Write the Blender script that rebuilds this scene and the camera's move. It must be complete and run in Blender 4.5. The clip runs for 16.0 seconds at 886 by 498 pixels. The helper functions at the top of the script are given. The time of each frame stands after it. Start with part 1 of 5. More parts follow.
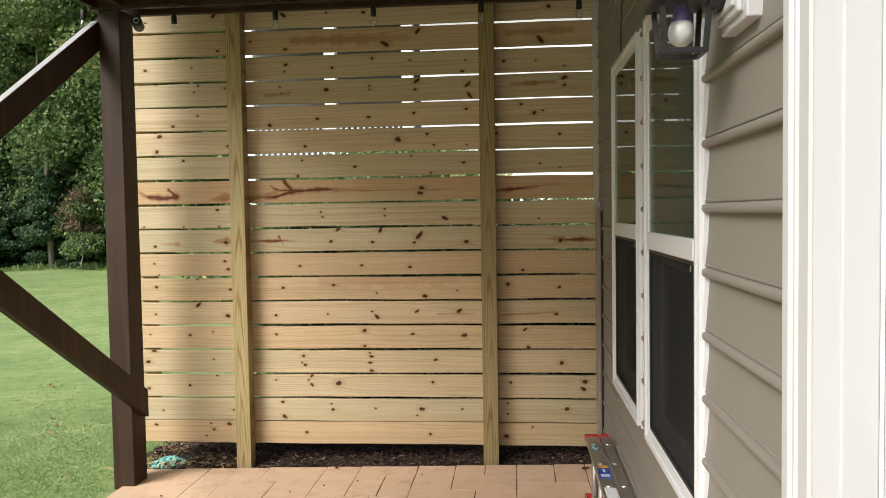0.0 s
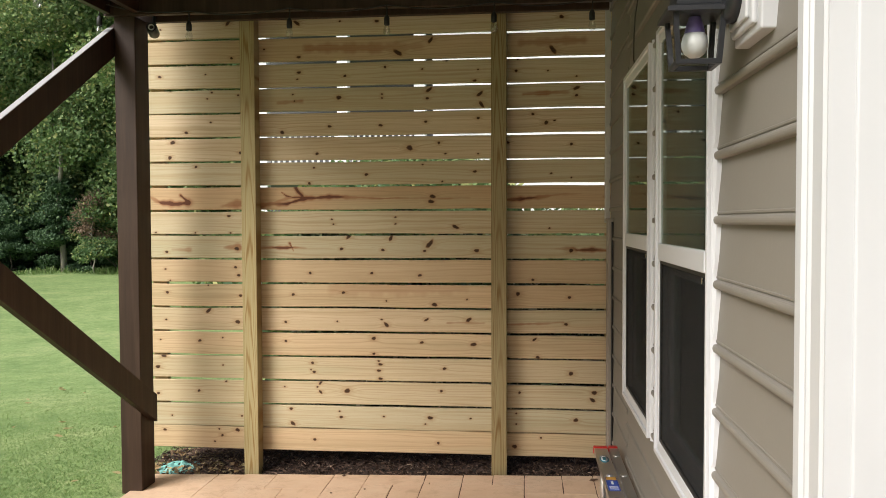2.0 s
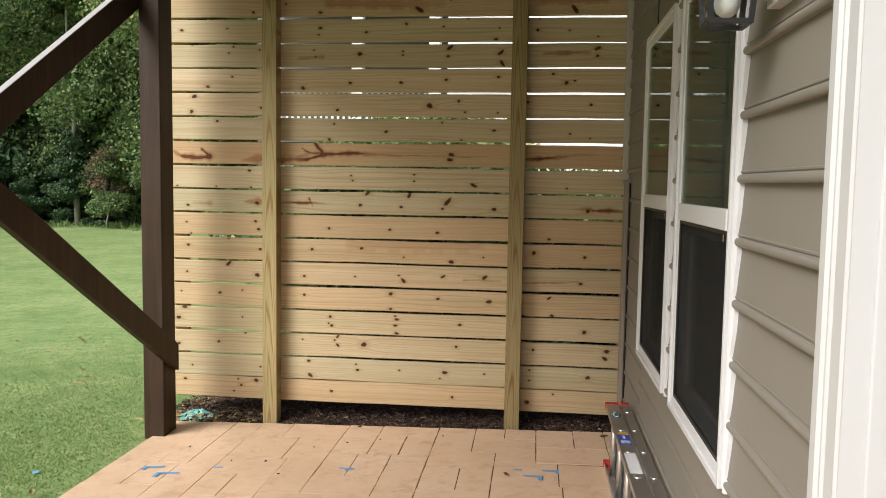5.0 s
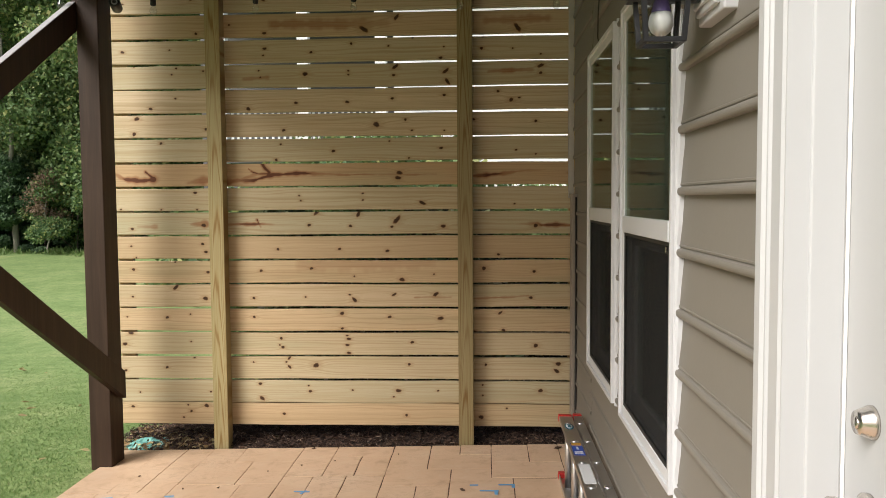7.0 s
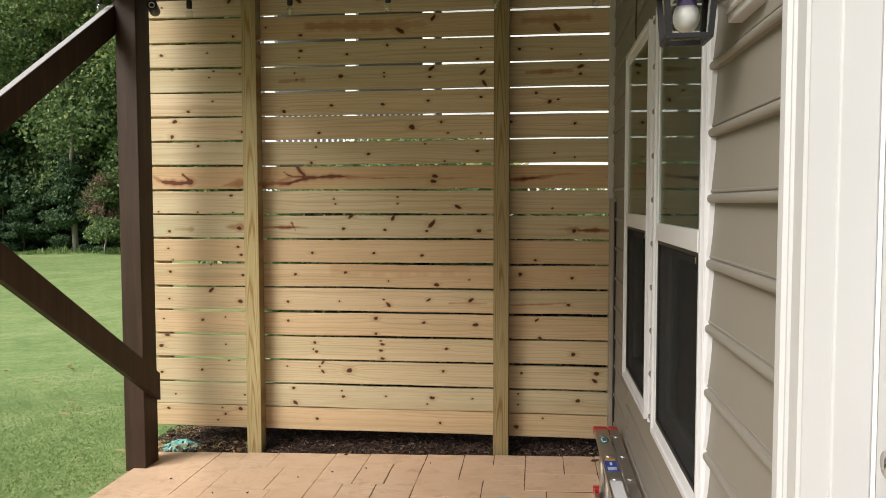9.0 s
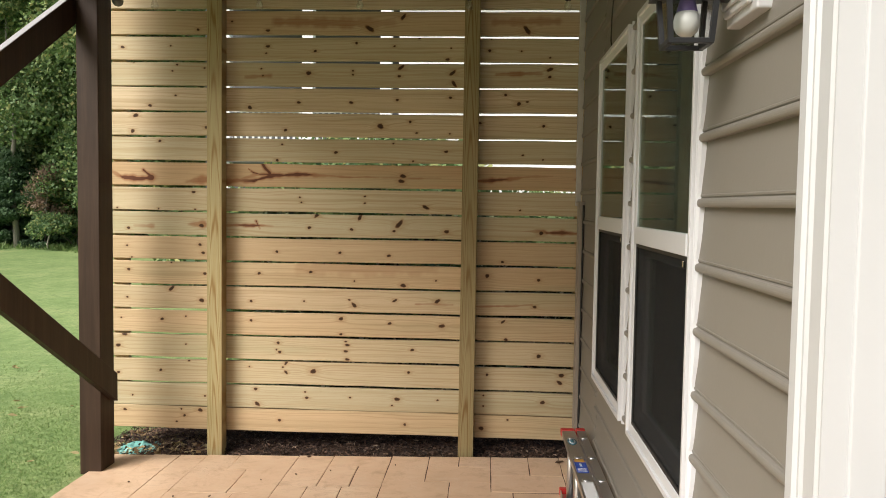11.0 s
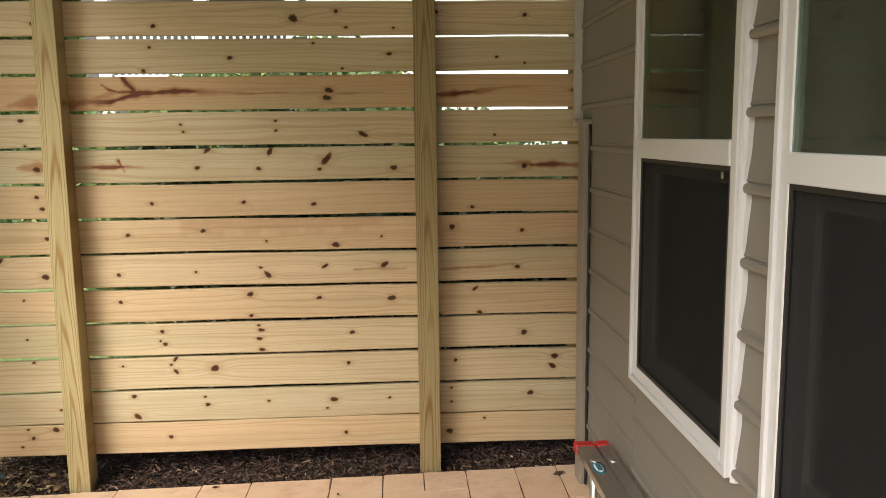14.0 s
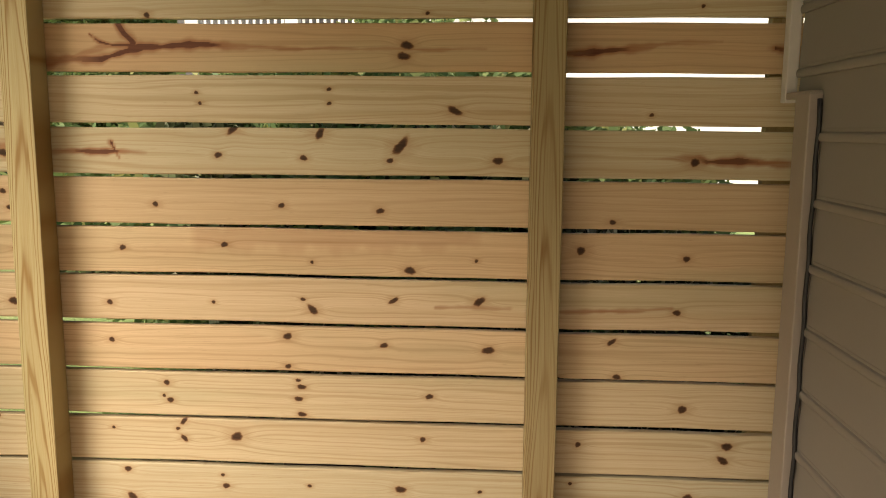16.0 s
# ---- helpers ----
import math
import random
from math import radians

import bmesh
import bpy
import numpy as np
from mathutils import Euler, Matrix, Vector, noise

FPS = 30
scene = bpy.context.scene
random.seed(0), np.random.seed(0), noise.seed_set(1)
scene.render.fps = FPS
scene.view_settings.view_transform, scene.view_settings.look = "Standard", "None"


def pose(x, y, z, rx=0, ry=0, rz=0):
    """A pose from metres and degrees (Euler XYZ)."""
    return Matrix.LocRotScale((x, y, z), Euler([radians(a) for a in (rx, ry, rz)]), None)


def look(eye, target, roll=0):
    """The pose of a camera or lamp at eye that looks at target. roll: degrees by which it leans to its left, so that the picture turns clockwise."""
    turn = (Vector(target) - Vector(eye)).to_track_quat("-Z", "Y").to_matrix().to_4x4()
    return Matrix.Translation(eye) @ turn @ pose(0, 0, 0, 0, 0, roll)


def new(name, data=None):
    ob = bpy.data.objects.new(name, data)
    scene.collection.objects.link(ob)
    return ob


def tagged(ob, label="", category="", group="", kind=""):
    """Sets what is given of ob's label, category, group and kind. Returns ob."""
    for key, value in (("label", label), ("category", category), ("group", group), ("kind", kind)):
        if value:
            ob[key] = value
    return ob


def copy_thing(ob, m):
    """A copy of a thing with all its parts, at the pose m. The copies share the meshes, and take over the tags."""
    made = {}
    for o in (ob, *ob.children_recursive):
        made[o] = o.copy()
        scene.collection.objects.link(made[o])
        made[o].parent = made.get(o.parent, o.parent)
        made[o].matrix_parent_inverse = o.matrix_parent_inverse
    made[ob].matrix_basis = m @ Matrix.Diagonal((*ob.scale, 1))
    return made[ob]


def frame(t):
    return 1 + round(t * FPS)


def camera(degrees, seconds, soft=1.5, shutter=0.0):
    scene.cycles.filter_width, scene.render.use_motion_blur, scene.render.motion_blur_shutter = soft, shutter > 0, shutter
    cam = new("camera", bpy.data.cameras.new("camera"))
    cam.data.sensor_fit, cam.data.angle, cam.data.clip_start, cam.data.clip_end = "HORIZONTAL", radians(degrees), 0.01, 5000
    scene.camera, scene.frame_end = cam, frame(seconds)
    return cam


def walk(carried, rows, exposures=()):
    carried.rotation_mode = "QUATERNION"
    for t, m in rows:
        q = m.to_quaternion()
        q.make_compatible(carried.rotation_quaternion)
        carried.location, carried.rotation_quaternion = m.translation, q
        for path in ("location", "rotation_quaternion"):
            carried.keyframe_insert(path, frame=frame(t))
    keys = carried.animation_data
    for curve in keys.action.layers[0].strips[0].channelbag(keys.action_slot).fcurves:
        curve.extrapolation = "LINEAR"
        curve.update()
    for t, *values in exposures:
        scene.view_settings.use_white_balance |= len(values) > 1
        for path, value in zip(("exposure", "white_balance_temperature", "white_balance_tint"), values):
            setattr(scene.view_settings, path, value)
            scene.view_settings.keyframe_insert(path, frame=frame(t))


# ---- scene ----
cam = camera(57.9, 16.0, 0.9)
PATH = [
    (0, (-0.0659, 0.1521, 1.5570), (-0.2447, 2.1420, 1.4661), -0.89),
    (0.5, (-0.0686, 0.1508, 1.5590), (-0.2494, 2.1408, 1.4738), -1.00),
    (1, (-0.0629, 0.1553, 1.5600), (-0.2532, 2.1447, 1.4831), -0.82),
    (1.5, (-0.0660, 0.1468, 1.5600), (-0.2630, 2.1360, 1.4953), -0.30),
    (2, (-0.0666, 0.1530, 1.5564), (-0.2705, 2.1414, 1.4878), -0.20),
    (2.5, (-0.0861, 0.1571, 1.5500), (-0.2926, 2.1442, 1.4553), -0.11),
    (3, (-0.1015, 0.1232, 1.5491), (-0.3089, 2.1088, 1.4293), 0.30),
    (3.5, (-0.0986, 0.0847, 1.5405), (-0.3405, 2.0664, 1.4212), 1.21),
    (3.7, (-0.0970, 0.0880, 1.5440), (-0.3487, 2.0690, 1.4285), 1.50),
    (6, (-0.1192, 0.0870, 1.5276), (-0.2919, 2.0699, 1.3317), 0.40),
    (6.5, (-0.1094, 0.0615, 1.5327), (-0.2440, 2.0505, 1.3722), 0.20),
    (7, (-0.1034, 0.0745, 1.5385), (-0.2079, 2.0681, 1.4168), -0.39),
    (7.5, (-0.0582, 0.1234, 1.5457), (-0.1950, 2.1164, 1.4487), -0.80),
    (8, (-0.0227, 0.1824, 1.5493), (-0.2286, 2.1699, 1.4628), -1.39),
    (8.5, (-0.0095, 0.2005, 1.5490), (-0.2550, 2.1825, 1.4423), -1.28),
    (9, (-0.0134, 0.1795, 1.5485), (-0.2453, 2.1627, 1.4331), -0.08),
    (9.2, (-0.0081, 0.1827, 1.5518), (-0.2265, 2.1682, 1.4506), 0.11),
    (11.3, (-0.1260, 0.1949, 1.5404), (-0.2298, 2.1888, 1.4228), 0.91),
    (11.5, (-0.1080, 0.2598, 1.5369), (-0.2157, 2.2521, 1.3984), 0.80),
    (12, (-0.0599, 0.4367, 1.5344), (-0.1636, 2.4253, 1.3477), 0.69),
    (12.5, (-0.1284, 0.5955, 1.5139), (-0.1100, 2.5794, 1.2613), 0.40),
    (13, (-0.2655, 0.8422, 1.5429), (-0.1400, 2.8189, 1.2659), -0.17),
    (13.5, (-0.2659, 1.1991, 1.5295), (-0.1459, 3.1756, 1.2481), -1.05),
    (14, (-0.3377, 1.5350, 1.5186), (-0.2320, 3.5120, 1.2349), -0.70),
    (14.5, (-0.4444, 1.8773, 1.5222), (-0.3073, 3.8520, 1.2369), -0.35),
    (15, (-0.4180, 2.2219, 1.4913), (-0.3743, 4.1979, 1.1854), -0.04),
    (15.5, (-0.3860, 2.4710, 1.5020), (-0.4470, 4.4434, 1.1770), -0.38),
    (16, (-0.3740, 2.6550, 1.4700), (-0.4960, 4.6292, 1.1740), 0.40),
]
walk(cam, [(t, look(eye, target, roll)) for t, eye, target, roll in PATH], [(0.0, 0.23, 6200, 9), (4.0, 0.23, 6200, 9), (6.5, 0.08, 6250, 9), (9.0, 0.12, 6300, 9), (11.5, 0.22, 6350, 9), (12.5, 0.11, 6320, 9), (13.5, 0.44, 6350, 9), (15.0, 0.44, 6980, 12), (16.0, 0.36, 7450, 13)])

# ---------------------------------------------------------------- light
world = bpy.data.worlds.new("sky")
scene.world = world
world.use_nodes = True
_nt = world.node_tree
_bg = _nt.nodes["Background"]
_sky = _nt.nodes.new("ShaderNodeTexSky")
_sky.sky_type = "NISHITA"
_sky.sun_disc = False
_sky.sun_elevation = radians(39.3)
_sky.sun_rotation = radians(222.0)
_sky.dust_density = 6.0
_sky.air_density = 1.0
_nt.links.new(_sky.outputs[0], _bg.inputs[0])
_bg.inputs[1].default_value = 0.095
sun = new("sun", bpy.data.lights.new("sun", "SUN"))
sun.data.energy = 4.2
sun.data.angle = radians(33)
sun.data.color = (1.0, 0.955, 0.89)
sun.matrix_world = look((-9.0, -10.0, 11.0), (0, 0, 0))


# ---------------------------------------------------------------- materials
class Nodes:
    """A small helper round one node material."""

    def __init__(self, name):
        self.mat = bpy.data.materials.new(name)
        self.mat.use_nodes = True
        self.t = self.mat.node_tree
        self.b = self.t.nodes["Principled BSDF"]
        self.co = self.t.nodes.new("ShaderNodeTexCoord")

    def add(self, kind, **ins):
        n = self.t.nodes.new(kind)
        for k, v in ins.items():
            self.put(n.inputs[k.replace("_", " ")], v)
        return n

    def put(self, socket, v):
        if isinstance(v, bpy.types.NodeSocket):
            self.t.links.new(v, socket)
        else:
            socket.default_value = v

    def math(self, op, a, b=0.0, clamp=False):
        n = self.t.nodes.new("ShaderNodeMath")
        n.operation = op
        n.use_clamp = clamp
        self.put(n.inputs[0], a)
        self.put(n.inputs[1], b)
        return n.outputs[0]

    def noise(self, vec, scale, detail=4.0, rough=0.6, dist=0.0):
        n = self.add("ShaderNodeTexNoise", Vector=vec, Scale=scale, Detail=detail, Roughness=rough, Distortion=dist)
        return n.outputs[0]

    def scaled(self, vec, s, off=None):
        n = self.t.nodes.new("ShaderNodeMapping")
        self.put(n.inputs["Vector"], vec)
        n.inputs["Scale"].default_value = s
        if off is not None:
            self.put(n.inputs["Location"], off)
        return n.outputs[0]

    def ramp(self, fac, stops):
        n = self.t.nodes.new("ShaderNodeValToRGB")
        self.put(n.inputs[0], fac)
        e = n.color_ramp.elements
        while len(e) < len(stops):
            e.new(0.5)
        for el, (p, c) in zip(e, stops):
            el.position = p
            el.color = (*c, 1) if len(c) == 3 else c
        return n.outputs[0]

    def mix(self, fac, a, b, blend="MIX"):
        n = self.t.nodes.new("ShaderNodeMix")
        n.data_type = "RGBA"
        n.blend_type = blend
        self.put(n.inputs[0], fac)
        self.put(n.inputs[6], a if isinstance(a, bpy.types.NodeSocket) else (*a, 1))
        self.put(n.inputs[7], b if isinstance(b, bpy.types.NodeSocket) else (*b, 1))
        return n.outputs[2]

    def bump(self, height, strength=0.3, dist=0.01):
        n = self.add("ShaderNodeBump", Height=height, Strength=strength, Distance=dist)
        self.put(self.b.inputs["Normal"], n.outputs[0])

    def base(self, c, rough=0.6, metal=0.0):
        self.put(self.b.inputs["Base Color"], c if isinstance(c, bpy.types.NodeSocket) else (*c, 1))
        self.put(self.b.inputs["Roughness"], rough)
        self.b.inputs["Metallic"].default_value = metal
        return self.mat


def plain(name, c, rough=0.55, metal=0.0, vary=0.10, scale=6.0, bump=0.08):
    """Painted, moulded or cast surface with soft mottling and a fine tooth."""
    n = Nodes(name)
    ob = n.co.outputs["Object"]
    big = n.noise(ob, scale, 3)
    fine = n.noise(ob, scale * 22, 4)
    lo = tuple(v * (1 - vary) for v in c)
    hi = tuple(min(1, v * (1 + vary)) for v in c)
    col = n.mix(n.math("ADD", n.math("MULTIPLY", big, 0.65), n.math("MULTIPLY", fine, 0.35)), lo, hi)
    n.bump(fine, bump, 0.004)
    r = n.math("ADD", n.math("MULTIPLY", big, 0.16), rough - 0.08)
    return n.base(col, r, metal)


def pine_material(name, tint=(1, 1, 1), along="x", use_knots=True, depth=0.48):
    """Pale treated pine: uneven growth bands along the piece, resin streaks and knots from the board's own attributes."""
    n = Nodes(name)
    info = n.t.nodes.new("ShaderNodeObjectInfo")
    rnd = info.outputs["Random"]
    sep = n.t.nodes.new("ShaderNodeSeparateXYZ")
    n.put(sep.inputs[0], n.co.outputs["Object"])
    lx, lz = (sep.outputs[0], sep.outputs[2]) if along == "x" else (sep.outputs[2], sep.outputs[0])
    if use_knots:
        at = n.t.nodes.new("ShaderNodeAttribute")
        at.attribute_name = "bend"
        lz = n.math("ADD", lz, at.outputs["Fac"])
        kn = n.t.nodes.new("ShaderNodeAttribute")
        kn.attribute_name = "knot"
        st = n.t.nodes.new("ShaderNodeAttribute")
        st.attribute_name = "streak"

    def grain(a, b, c, scale=1.0, detail=3.0, rough=0.55, height=lz):
        comb = n.t.nodes.new("ShaderNodeCombineXYZ")
        n.put(comb.inputs[0], n.math("MULTIPLY", lx, a))
        n.put(comb.inputs[1], n.math("MULTIPLY", rnd, b))
        n.put(comb.inputs[2], n.math("MULTIPLY", height, c))
        return n.noise(comb.outputs[0], scale, detail, rough)

    warp = grain(0.9, 57.0, 7.0, 1.0, 3.0, 0.5)
    lw = n.math("ADD", lz, n.math("MULTIPLY", n.math("SUBTRACT", warp, 0.5), 0.085))
    broad = grain(0.35, 23.0, 26.0, 1.0, 2.0, 0.5, lw)
    thin = grain(0.8, 91.0, 150.0, 1.0, 4.0, 0.62, lw)
    fibre = grain(4.0, 31.0, 330.0, 1.0, 3.0, 0.65)
    speck = grain(26.0, 13.0, 260.0, 1.0, 2.0, 0.6)
    big = grain(0.7, 71.0, 5.0, 1.0, 2.0)
    if along == "x":
        # rings that surface as long flat arcs
        arcs = n.math("ADD", n.math("MULTIPLY", lw, 300.0), n.math("MULTIPLY", broad, 21.0))
    else:
        # nested arches up the post
        arcs = n.math("ADD", n.math("MULTIPLY", n.math("MULTIPLY", lw, lw), 9500.0), n.math("ADD", n.math("MULTIPLY", lx, 17.0), n.math("MULTIPLY", broad, 14.0)))
    ring = n.math("POWER", n.math("MULTIPLY", n.math("ADD", n.math("SINE", arcs), 1.0), 0.5), 5.0)
    # rings fade in and out along the piece
    ring = n.math("MULTIPLY", ring, n.math("MULTIPLY", n.math("SUBTRACT", big, 0.22, True), 2.8, True))
    line = n.math("MULTIPLY", n.math("SUBTRACT", thin, 0.55, True), 5.0, True)
    sh = lambda c: tuple(0.85 * a * b * k for a, b, k in zip(c, tint, (0.93, 1.0, 1.10)))
    c0 = n.ramp(rnd, [(0.0, sh((0.65, 0.44, 0.24))), (0.28, sh((0.79, 0.60, 0.37))), (0.52, sh((0.63, 0.52, 0.315))), (0.75, sh((0.77, 0.55, 0.315))), (1.0, sh((0.66, 0.42, 0.22)))])
    c1 = n.mix(n.math("MULTIPLY", n.math("SUBTRACT", broad, 0.47, True), 1.7, True), c0, sh((0.545, 0.37, 0.19)))
    c1 = n.mix(n.math("MULTIPLY", ring, depth, True), c1, sh((0.38, 0.22, 0.09)))
    c1 = n.mix(n.math("MULTIPLY", line, depth * 0.75), c1, sh((0.43, 0.265, 0.12)))
    c2 = n.mix(n.math("MULTIPLY", n.math("SUBTRACT", fibre, 0.38, True), 1.25), c1, sh((0.47, 0.31, 0.15)))
    c2 = n.mix(n.math("MULTIPLY", n.math("SUBTRACT", speck, 0.64, True), 2.5, True), c2, sh((0.40, 0.26, 0.13)))
    c3 = n.mix(n.math("MULTIPLY", n.math("SUBTRACT", big, 0.52, True), 2.3, True), c2, sh((0.49, 0.425, 0.235)))
    if use_knots:
        s = n.math("MULTIPLY", st.outputs["Fac"], n.math("ADD", n.math("MULTIPLY", fibre, 0.7), n.math("ADD", n.math("MULTIPLY", thin, 0.8), 0.25)), True)
        c3 = n.mix(s, c3, n.mix(fibre, (0.21, 0.080, 0.032), (0.36, 0.180, 0.088)))
        scar = n.math("MULTIPLY", n.math("SUBTRACT", st.outputs["Fac"], 0.90, True), 10.0, True)
        c3 = n.mix(scar, c3, n.mix(thin, (0.045, 0.014, 0.007), (0.17, 0.062, 0.03)))
        kf = kn.outputs["Fac"]
        rag = n.math("ADD", kf, n.math("MULTIPLY", n.math("SUBTRACT", speck, 0.5), 0.25))
        c3 = n.mix(n.math("MULTIPLY", n.math("SUBTRACT", rag, 0.06, True), 1.5, True), c3, (0.31, 0.175, 0.078))
        kcore = n.math("MULTIPLY", n.math("SUBTRACT", rag, 0.42, True), 4.5, True)
        heart = n.math("MULTIPLY", n.math("SUBTRACT", rag, 0.60, True), 3.5, True)
        c3 = n.mix(kcore, c3, n.mix(n.math("MULTIPLY", heart, n.math("ADD", fibre, 0.35), True), (0.14, 0.068, 0.031), (0.034, 0.017, 0.009)))
    h = n.math("ADD", n.math("MULTIPLY", fibre, 0.6), n.math("MULTIPLY", thin, 0.4))
    n.bump(h, 0.20, 0.003)
    n.b.inputs["Specular IOR Level"].default_value = 0.22
    return n.base(c3, n.math("ADD", n.math("MULTIPLY", fibre, 0.2), 0.5))


def stained_material():
    """Dark brown stained timber with soft grain and scuffs."""
    n = Nodes("dark_stain")
    v = n.scaled(n.co.outputs["Object"], (30, 30, 1.6))
    g = n.noise(v, 1.0, 5, 0.65)
    big = n.noise(n.co.outputs["Object"], 2.2, 3)
    c = n.ramp(g, [(0.25, (0.017, 0.008, 0.0045)), (0.55, (0.035, 0.018, 0.0105)), (0.8, (0.060, 0.034, 0.022))])
    c = n.mix(n.math("MULTIPLY", n.math("SUBTRACT", big, 0.45, True), 1.0), c, (0.064, 0.040, 0.028))
    n.bump(g, 0.25, 0.004)
    n.b.inputs["Specular IOR Level"].default_value = 0.30
    return n.base(c, 0.5)


def concrete_material():
    """Stamped and coloured concrete: peach-brown with cloudy wear and fine pits."""
    n = Nodes("stamped_concrete")
    info = n.t.nodes.new("ShaderNodeObjectInfo")
    g = n.t.nodes.new("ShaderNodeNewGeometry")
    p = g.outputs["Position"]
    big = n.noise(p, 1.3, 4, 0.6)
    mid = n.noise(p, 9.0, 5, 0.65, 0.4)
    fine = n.noise(p, 120.0, 3)
    c = n.ramp(big, [(0.3, (0.55, 0.375, 0.25)), (0.5, (0.65, 0.46, 0.315)), (0.72, (0.70, 0.53, 0.385))])
    c = n.mix(n.math("MULTIPLY", n.math("SUBTRACT", mid, 0.5, True), 2.3), c, (0.68, 0.54, 0.40))
    c = n.mix(n.math("MULTIPLY", n.math("SUBTRACT", 0.47, mid, True), 3.6), c, (0.41, 0.26, 0.155))
    c = n.mix(n.math("MULTIPLY", info.outputs["Random"], 0.22), c, (0.53, 0.36, 0.22))
    vein = n.noise(n.scaled(p, (1, 2.2, 1)), 5.5, 6, 0.7, 1.2)
    line = n.math("SUBTRACT", 1.0, n.math("MULTIPLY", n.math("ABSOLUTE", n.math("SUBTRACT", vein, 0.5)), 38.0), True)
    c = n.mix(n.math("MULTIPLY", line, n.math("MULTIPLY", n.math("SUBTRACT", big, 0.42, True), 2.2, True)), c, (0.34, 0.195, 0.12))
    n.bump(n.math("ADD", n.math("MULTIPLY", mid, 0.8), n.math("MULTIPLY", fine, 0.2)), 0.35, 0.008)
    return n.base(c, n.math("ADD", n.math("MULTIPLY", mid, 0.25), 0.42))


def lawn_material():
    n = Nodes("lawn")
    g = n.t.nodes.new("ShaderNodeNewGeometry")
    p = g.outputs["Position"]
    band = n.noise(n.scaled(p, (0.10, 0.5, 1)), 1.0, 3)
    patch = n.noise(p, 0.9, 5, 0.65)
    fine = n.noise(p, 40.0, 4, 0.7)
    c = n.ramp(patch, [(0.3, (0.19, 0.29, 0.095)), (0.5, (0.285, 0.385, 0.14)), (0.64, (0.40, 0.46, 0.20)), (0.8, (0.51, 0.51, 0.27))])
    c = n.mix(n.math("MULTIPLY", n.math("SUBTRACT", band, 0.42, True), 2.2, True), c, (0.245, 0.37, 0.13))
    tuft = n.noise(p, 7.0, 5, 0.7)
    c = n.mix(n.math("MULTIPLY", n.math("SUBTRACT", tuft, 0.52, True), 3.0, True), c, (0.44, 0.47, 0.22))
    c = n.mix(n.math("MULTIPLY", n.math("SUBTRACT", 0.50, tuft, True), 3.0, True), c, (0.115, 0.195, 0.05))
    c = n.mix(n.math("MULTIPLY", n.math("SUBTRACT", fine, 0.40, True), 2.4, True), c, (0.105, 0.18, 0.045))
    n.bump(fine, 0.35, 0.02)
    return n.base(c, 0.85)


def island_material(name, stops, rough=0.6, through_light=0.35):
    """Leaves, blades and chips: each island takes its own shade."""
    n = Nodes(name)
    g = n.t.nodes.new("ShaderNodeNewGeometry")
    c = n.ramp(g.outputs["Random Per Island"], stops)
    info = n.t.nodes.new("ShaderNodeObjectInfo")
    c = n.mix(n.math("MULTIPLY", info.outputs["Random"], 0.35), c, stops[len(stops) // 2][1])
    n.base(c, rough)
    if through_light:
        tr = n.add("ShaderNodeBsdfTranslucent", Color=c)
        mx = n.t.nodes.new("ShaderNodeMixShader")
        mx.inputs[0].default_value = through_light
        out = n.t.nodes["Material Output"]
        n.t.links.new(n.b.outputs[0], mx.inputs[1])
        n.t.links.new(tr.outputs[0], mx.inputs[2])
        n.t.links.new(mx.outputs[0], out.inputs[0])
    return n.mat


def glass_material(name, tint=(0.85, 0.92, 0.88), haze=0.0):
    """Thin window glass: clear straight through, mirror-like by angle, with a greenish haze mixed in for brightness."""
    n = Nodes(name)
    tr = n.add("ShaderNodeBsdfTransparent", Color=(*tint, 1))
    gl = n.add("ShaderNodeBsdfGlossy", Color=((1, 1, 1, 1) if not haze else (0.78, 0.82, 0.78, 1)), Roughness=0.02)
    fr = n.add("ShaderNodeFresnel", IOR=1.47)
    mx = n.t.nodes.new("ShaderNodeMixShader")
    n.t.links.new(fr.outputs[0], mx.inputs[0])
    n.t.links.new(tr.outputs[0], mx.inputs[1])
    n.t.links.new(gl.outputs[0], mx.inputs[2])
    # faint green diffuse haze lifts the dark panes in place of light
    film = n.add("ShaderNodeBsdfDiffuse", Color=(0.50, 0.56, 0.47, 1))
    md = n.t.nodes.new("ShaderNodeMixShader")
    n.put(md.inputs[0], n.math("MULTIPLY", n.noise(n.co.outputs["Object"], 5.0, 4), 2.0 * haze))
    n.t.links.new(mx.outputs[0], md.inputs[1])
    n.t.links.new(film.outputs[0], md.inputs[2])
    n.t.links.new(md.outputs[0], n.t.nodes["Material Output"].inputs[0])
    return n.mat


def screen_material():
    """Dark insect screen: mostly opaque at a slant."""
    n = Nodes("insect_screen")
    tr = n.add("ShaderNodeBsdfTransparent", Color=(1, 1, 1, 1))
    mx = n.t.nodes.new("ShaderNodeMixShader")
    mx.inputs[0].default_value = 0.62
    n.base((0.020, 0.021, 0.022), 0.7)
    n.b.inputs["Specular IOR Level"].default_value = 0.04
    n.t.links.new(tr.outputs[0], mx.inputs[1])
    n.t.links.new(n.b.outputs[0], mx.inputs[2])
    n.t.links.new(mx.outputs[0], n.t.nodes["Material Output"].inputs[0])
    return n.mat


